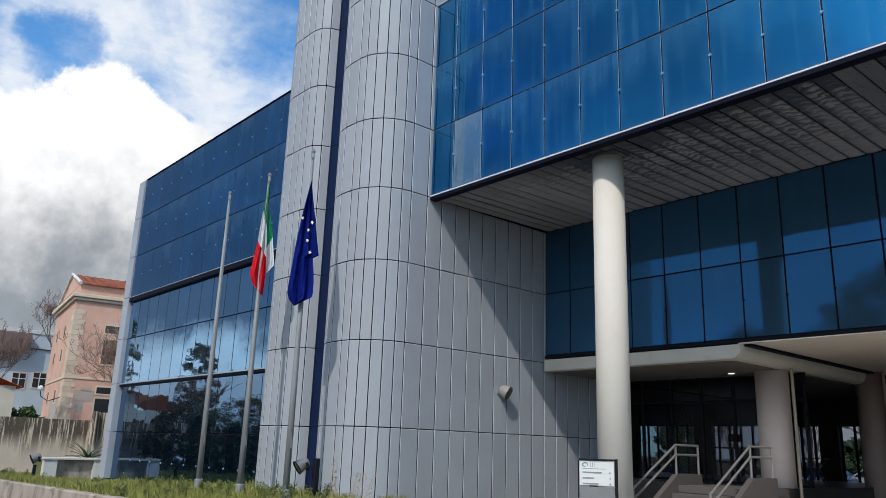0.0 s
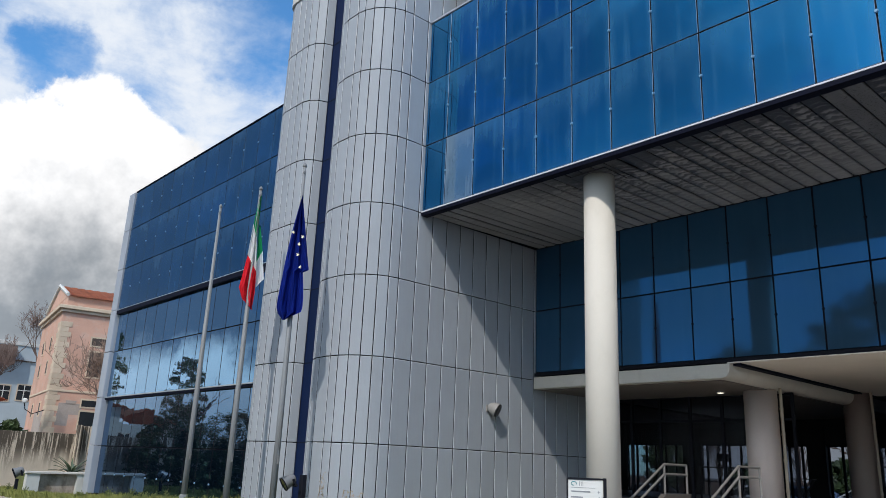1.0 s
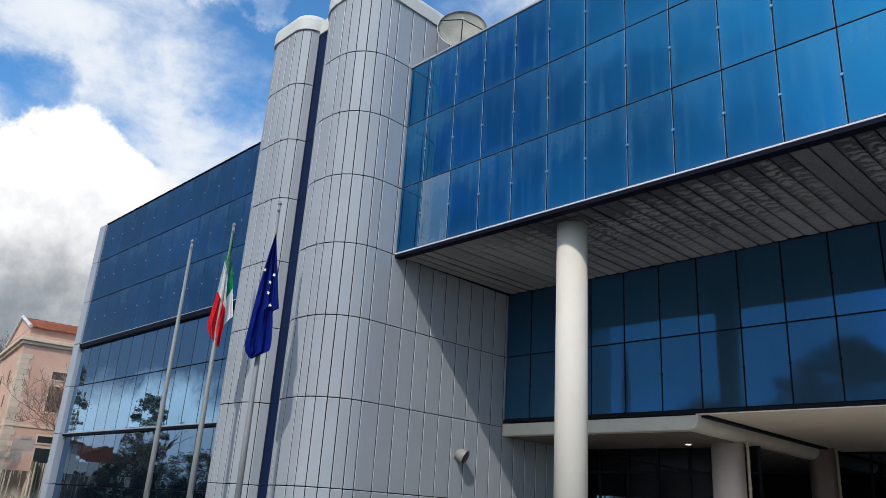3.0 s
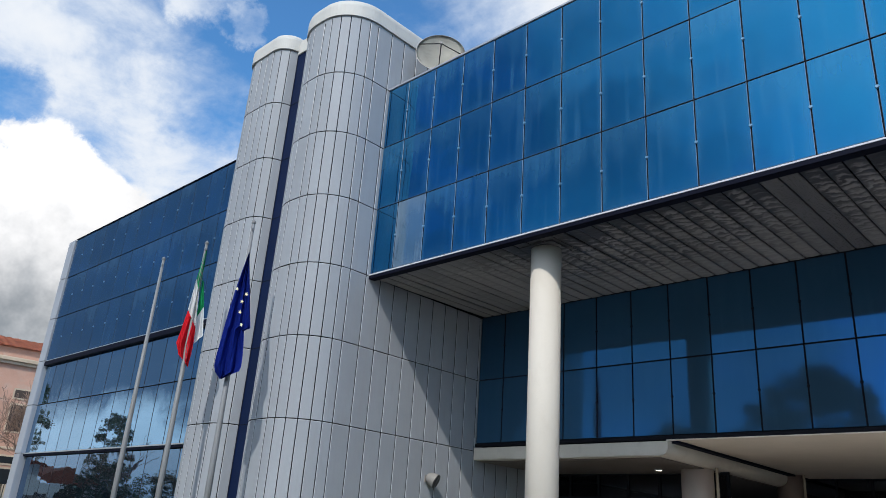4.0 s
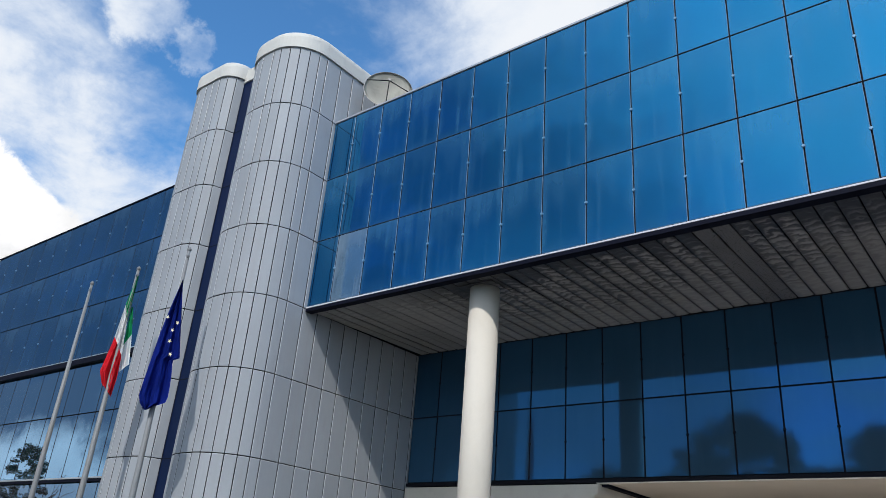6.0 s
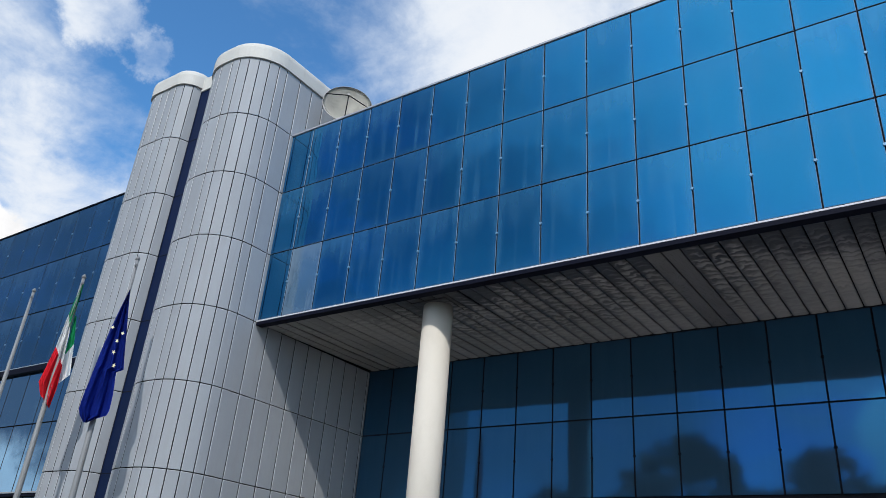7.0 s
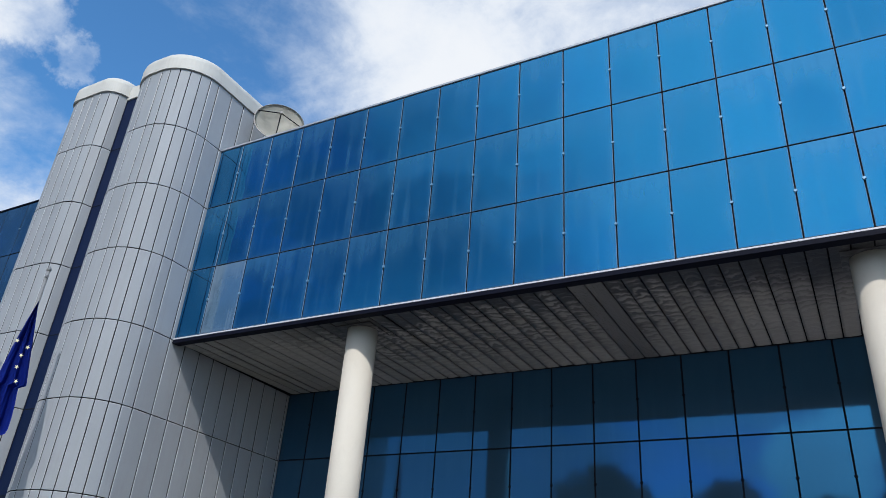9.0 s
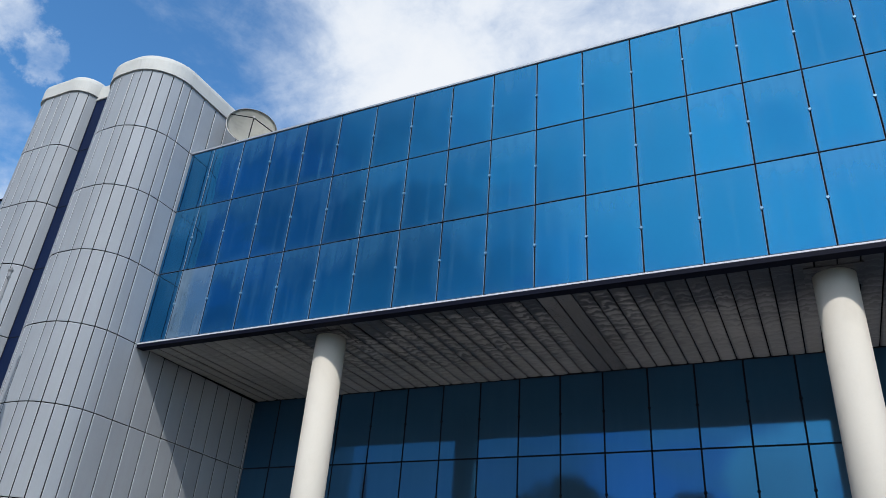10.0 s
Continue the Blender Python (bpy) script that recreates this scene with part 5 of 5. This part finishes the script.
def leafy_tree(x, y, z, height, spread, seed, label, leaves=9000, crown_low=0.35, flat=0.6, leaf=1.0, mat="leaf"):
    """Trunk, limbs and a crown of leaf clumps with gaps."""
    rnd = random.Random(seed)
    ob = group_thing("tree", label, "tree", pose(x, y, z))
    bm = bmesh.new()
    branch(bm, rnd, Vector((0, 0, 0)), Vector((0, 0, 1)), height * 0.42, height * 0.025, 2, 0.12)
    part("trunk", bm, "bark", ob)
    clumps = []
    for i in range(150):
        a, q = rnd.uniform(0, 2 * math.pi), math.sqrt(rnd.random())
        h = rnd.random()
        w = spread * (1 - abs(2 * h - 0.9) ** 2.2 * 0.65) * q
        clumps.append((Vector((w * math.cos(a), w * math.sin(a), height * (crown_low + (1 - crown_low) * h))), rnd.uniform(0.07, 0.15) * spread + 0.12))
    verts, faces = [], []
    for i in range(leaves):
        c, s = clumps[rnd.randrange(len(clumps))]
        o = Vector((rnd.gauss(0, 1), rnd.gauss(0, 1), rnd.gauss(0, flat)))
        o = o.normalized() * s * rnd.random() ** 0.4
        p = c + o
        t1 = Vector((rnd.gauss(0, 1), rnd.gauss(0, 1), rnd.gauss(0, 1))).normalized()
        t2 = t1.orthogonal().normalized()
        e = rnd.uniform(0.16, 0.34) * leaf
        k = len(verts)
        verts += [p - t1 * e, p + t2 * e * 0.45, p + t1 * e, p - t2 * e * 0.45]
        faces.append((k, k + 1, k + 2, k + 3))
    me = bpy.data.meshes.new("crown")
    me.from_pydata([tuple(v) for v in verts], [], faces)
    part("crown", me, mat, ob, "dark green leaf clumps")
    return ob


bare_tree(-57.5, 11.1, -0.65, 9.7, 5, "bare brown pollarded tree behind the garden wall", 6, 0.42, "bark", 0.016, 2.1, 0.9)
bare_tree(-73.85, 19.25, -0.4, 14.6, 11, "tall bare tree beside the pink house", 6, 0.6, "bark", 0.02, 2.1, 0.42)
bare_tree(-54.9, 18.55, -0.6, 10.9, 21, "bare pale branching tree before the pink house", 6, 0.62, "paletwig", 0.017, 2.8, 0.85)
for hx, hy, hs in ((-56.4, 12.1, 33), (-56.4, 13.3, 35)):
    leafy_tree(hx, hy, -0.8, 3.6, 1.0, hs, "dark evergreen hedge shrub behind the garden wall", 2500, 0.2)
# bushes added out of view to darken the mirrored wall; trees mirrored in the glass
for i in range(9):
    leafy_tree(-42.6 + 0.2 * (i % 2), -11.5 + 2.1 * i, -1.2, 3.3 + 0.3 * (i % 3), 1.25, 500 + i, "unseen bush added to darken the garden wall's mirror image", 2600, 0.1, 0.7, 0.6)
leafy_tree(-66.0, -6.6, -1.0, 10.6, 1.7, 41, "dark slender leafy tree beyond the yard", 15000, 0.3, 0.6, 0.3)
leafy_tree(-58.0, -7.5, -1.0, 5.6, 3.2, 43, "dark bushy tree beyond the yard", 15000, 0.3, 0.6, 0.3)
leafy_tree(-69.5, -8.0, -1.0, 6.6, 2.6, 47, "dark bushy tree beside the cottage", 15000, 0.3, 0.6, 0.3)
leafy_tree(-53.0, -9.0, -1.0, 4.8, 2.8, 53, "dark round shrub-like tree beyond the yard", 12000, 0.3, 0.6, 0.3)
leafy_tree(-82.0, -4.4, -1.0, 14.5, 2.8, 59, "tall dark leafy tree by the cottage", 16000, 0.35, 0.6, 0.4)
leafy_tree(-18.2, -25.0, -0.6, 15.0, 5.6, 61, "broad dark crowned tree across the yard", 16000, 0.4, 0.5, 0.8, "leaf_far")
leafy_tree(-9.0, -26.0, -0.6, 14.0, 4.0, 67, "dark crowned tree across the yard", 11000, 0.45, 0.5, 0.8, "leaf_far")
leafy_tree(-2.8, -27.0, -0.6, 13.2, 3.4, 71, "dark crowned tree across the yard", 10000, 0.45, 0.5, 0.8, "leaf_far")
leafy_tree(3.2, -26.0, -0.6, 14.4, 3.6, 73, "dark crowned tree across the yard", 11000, 0.45, 0.5, 0.8, "leaf_far")
for hx, hh, hs in ((-13.6, 11.6, 601), (-6.0, 11.9, 602), (0.2, 12.2, 603), (-24.0, 10.5, 604)):
    leafy_tree(hx, -27.5, -0.6, hh, 3.6, hs, "dark crowned tree across the yard", 7000, 0.4, 0.5, 0.8, "leaf_far")
leafy_tree(-30.0, -28.0, -0.6, 12.0, 5.0, 79, "dark crowned tree across the yard", 11000, 0.4, 0.5, 0.8, "leaf_far")


# ---------- cars behind the hall and across the yard ----------
def car(x, y, yaw, paint, label):
    ob = group_thing("car", label, "car", pose(x, y, -0.36 + max(slope(x) * 1.9, -1.6), 0, 0, yaw), group="parked cars")
    bm = bmesh.new()
    side = [(-2.0, 0.35), (-2.05, 0.62), (-1.9, 0.86), (-1.15, 0.95), (-0.55, 1.42), (0.85, 1.46), (1.55, 1.0), (1.98, 0.9), (2.05, 0.55), (2.0, 0.3)]
    for sgn in (-1, 1):
        for px, pz in side:
            inset = 0.16 if pz > 1.2 else 0.0
            bm.verts.new((px, sgn * (0.84 - inset), pz))
    bm.verts.ensure_lookup_table()
    n = len(side)
    for i in range(n):
        j = (i + 1) % n
        bm.faces.new((bm.verts[i], bm.verts[j], bm.verts[n + j], bm.verts[n + i]))
    bm.faces.new([bm.verts[i] for i in range(n)][::-1])
    bm.faces.new([bm.verts[n + i] for i in range(n)])
    bmesh.ops.bevel(bm, geom=bm.edges[:], offset=0.05, segments=2, affect="EDGES")
    part("body", bm, paint, ob, smooth=False)
    for sgn in (-1, 1):
        bm = bmesh.new()
        vs = [bm.verts.new((px, sgn * yy, pz)) for px, yy, pz in ((-1.05, 0.845, 0.98), (-0.52, 0.715, 1.36), (0.82, 0.715, 1.40), (1.4, 0.845, 1.0))]
        bm.faces.new(vs if sgn < 0 else vs[::-1])
        bmesh.ops.solidify(bm, geom=bm.faces[:], thickness=0.02)
        part("side_window", bm, "window", ob)
        for px in (-1.25, 1.28):
            wheel = part("wheel", tube([(px, sgn * 0.70, 0.31), (px, sgn * 0.87, 0.31)], 0.31, 20), "rubber", ob)
            part("rim", tube([(px, sgn * 0.86, 0.31), (px, sgn * 0.885, 0.31)], 0.19, 14), "alu", wheel)
    bm = bmesh.new()
    bm.faces.new([bm.verts.new(p) for p in ((-1.12, -0.7, 1.0), (-1.12, 0.7, 1.0), (-0.6, 0.6, 1.41), (-0.6, -0.6, 1.41))])
    bmesh.ops.solidify(bm, geom=bm.faces[:], thickness=0.02)
    part("windscreen", bm, "window", ob)


car(-18.9, 38.5, 8, "carwhite", "white hatchback parked behind the building")
car(-26.0, 40.0, 80, "cargrey", "grey hatchback parked behind the building")
car(-16.9, 39.5, -6, "carblue", "blue hatchback parked behind the building")
car(-14.2, 40.5, 4, "carwhite", "white hatchback parked beside the blue one")
for hx, hy, hh, hs in ((-31.0, 50.0, 4.6, 301), (-24.5, 50.0, 2.6, 303), (-19.0, 50.5, 3.0, 307), (-14.5, 50.0, 2.8, 305), (-10.4, 50.5, 3.4, 309), (-7.0, 50.0, 3.1, 311)):
    leafy_tree(hx, hy, -0.5, hh, 1.7, hs, "olive-green shrub at the edge of the car park", 1800, 0.25)
bare_tree(-24.0, 44.0, -0.4, 5.4, 83, "bare tree behind the car park", 4)
bare_tree(-19.5, 45.0, -0.4, 4.6, 89, "bare tree behind the car park", 4)
bare_tree(-15.5, 44.0, -0.4, 4.9, 97, "bare tree behind the car park", 4)
bare_tree(-22.0, 47.0, -0.4, 5.6, 101, "spreading bare tree behind the car park", 5, 0.6, "bark", 0.02, 2.6)
bare_tree(-12.2, 46.0, -0.4, 5.2, 103, "spreading bare tree behind the car park", 5, 0.6, "bark", 0.02, 2.6)
tagged(part("wall_car_park", box(-70, 40, 52.0, 52.3, -0.6, 1.1, 0.02), "brownwall"), "low brown wall behind the car park", "wall", kind="structure")


# ---------- grass and weeds ----------
def grass():
    rnd = random.Random(17)
    verts, faces = [], []
    n = 0
    while n < 42000:
        x = LAWN_X0 + (LAWN_X1 - LAWN_X0) * rnd.random()
        y = KERB_Y - 0.02 + (YL - KERB_Y) * rnd.random() ** 1.1
        if noise.noise((x * 0.9, y * 0.9, 5.0)) < rnd.uniform(-0.5, 0.25):
            continue
        z = lawn_z(x, y) - 0.01
        h = rnd.uniform(0.05, 0.21) * (1.0 + 0.8 * max(0.0, noise.noise((x * 0.5, y * 0.5, 9.0))))
        a = rnd.uniform(0, math.pi)
        w = rnd.uniform(0.006, 0.012)
        bend = (rnd.gauss(0, 0.05), rnd.gauss(0, 0.05))
        k = len(verts)
        verts += [(x - w * math.cos(a), y - w * math.sin(a), z), (x + w * math.cos(a), y + w * math.sin(a), z),
                  (x + bend[0] * 0.4 + w * 0.7 * math.cos(a), y + bend[1] * 0.4 + w * 0.7 * math.sin(a), z + h * 0.6),
                  (x + bend[0], y + bend[1], z + h)]
        faces += [(k, k + 1, k + 2), (k, k + 2, k + 3)]
        n += 1
    me = bpy.data.meshes.new("grass")
    me.from_pydata(verts, [], faces)
    tagged(part("grass", me, "grass"), "rough uncut green grass on the lawn strip", "grass", kind="stuff")


grass()


def weed(x, y, height, seed, dry=False):
    """A tall weed: stalk, side stalks and small leaves or seed heads."""
    rnd = random.Random(seed)
    ob = group_thing("weed", "tall dry weed stalk with seed heads" if dry else "leafy green weed growing on the lawn", "weed", pose(x, y, lawn_z(x, y) - 0.02), group="weeds on the lawn")
    bm = bmesh.new()
    leaf = bmesh.new()
    for s in range(2 if dry else 5):
        top = Vector((rnd.gauss(0, 0.12) * height, rnd.gauss(0, 0.12) * height, height * rnd.uniform(0.65, 1.0)))
        mid = top * 0.5 + Vector((rnd.gauss(0, 0.03), rnd.gauss(0, 0.03), 0))
        tube([(0, 0, 0), mid, top], [0.007, 0.005, 0.003], 5, bm)
        for i in range(30 if dry else 46):
            q = rnd.uniform(0.35 if dry else 0.1, 1.0)
            p = top * q + Vector((rnd.gauss(0, 0.03), rnd.gauss(0, 0.03), 0))
            t = Vector((rnd.gauss(0, 1), rnd.gauss(0, 1), rnd.gauss(0.3, 0.6))).normalized()
            e = rnd.uniform(0.015, 0.03) if dry else rnd.uniform(0.012, 0.034)
            o = t.orthogonal().normalized() * e * 0.35
            f = [leaf.verts.new(v) for v in (p, p + t * e + o, p + t * e * 2, p + t * e - o)]
            leaf.faces.new(f)
    part("stalk", bm, "dry" if dry else "weed", ob)
    part("leaves", leaf, "dry" if dry else "weed", ob)


wr = random.Random(23)
for i in range(40):
    weed(wr.uniform(-19.5, -14.0) if i < 26 else wr.uniform(-27, -19), wr.uniform(7.6, 9.6), wr.uniform(0.22, 0.5), 100 + i)
weed(-14.0, 9.3, 1.25, 201, True)
weed(-13.25, 9.3, 0.85, 203, True)
weed(-13.05, 9.5, 0.95, 205, True)
weed(-13.6, 9.2, 0.5, 207, True)
for i in range(16):
    weed(wr.uniform(-39.0, -30.5), wr.uniform(6.7, 8.6), wr.uniform(0.2, 0.55), 300 + i)
for i in range(14):
    weed(wr.uniform(-24.0, -16.0), wr.uniform(6.6, 7.6), wr.uniform(0.15, 0.3), 400 + i)
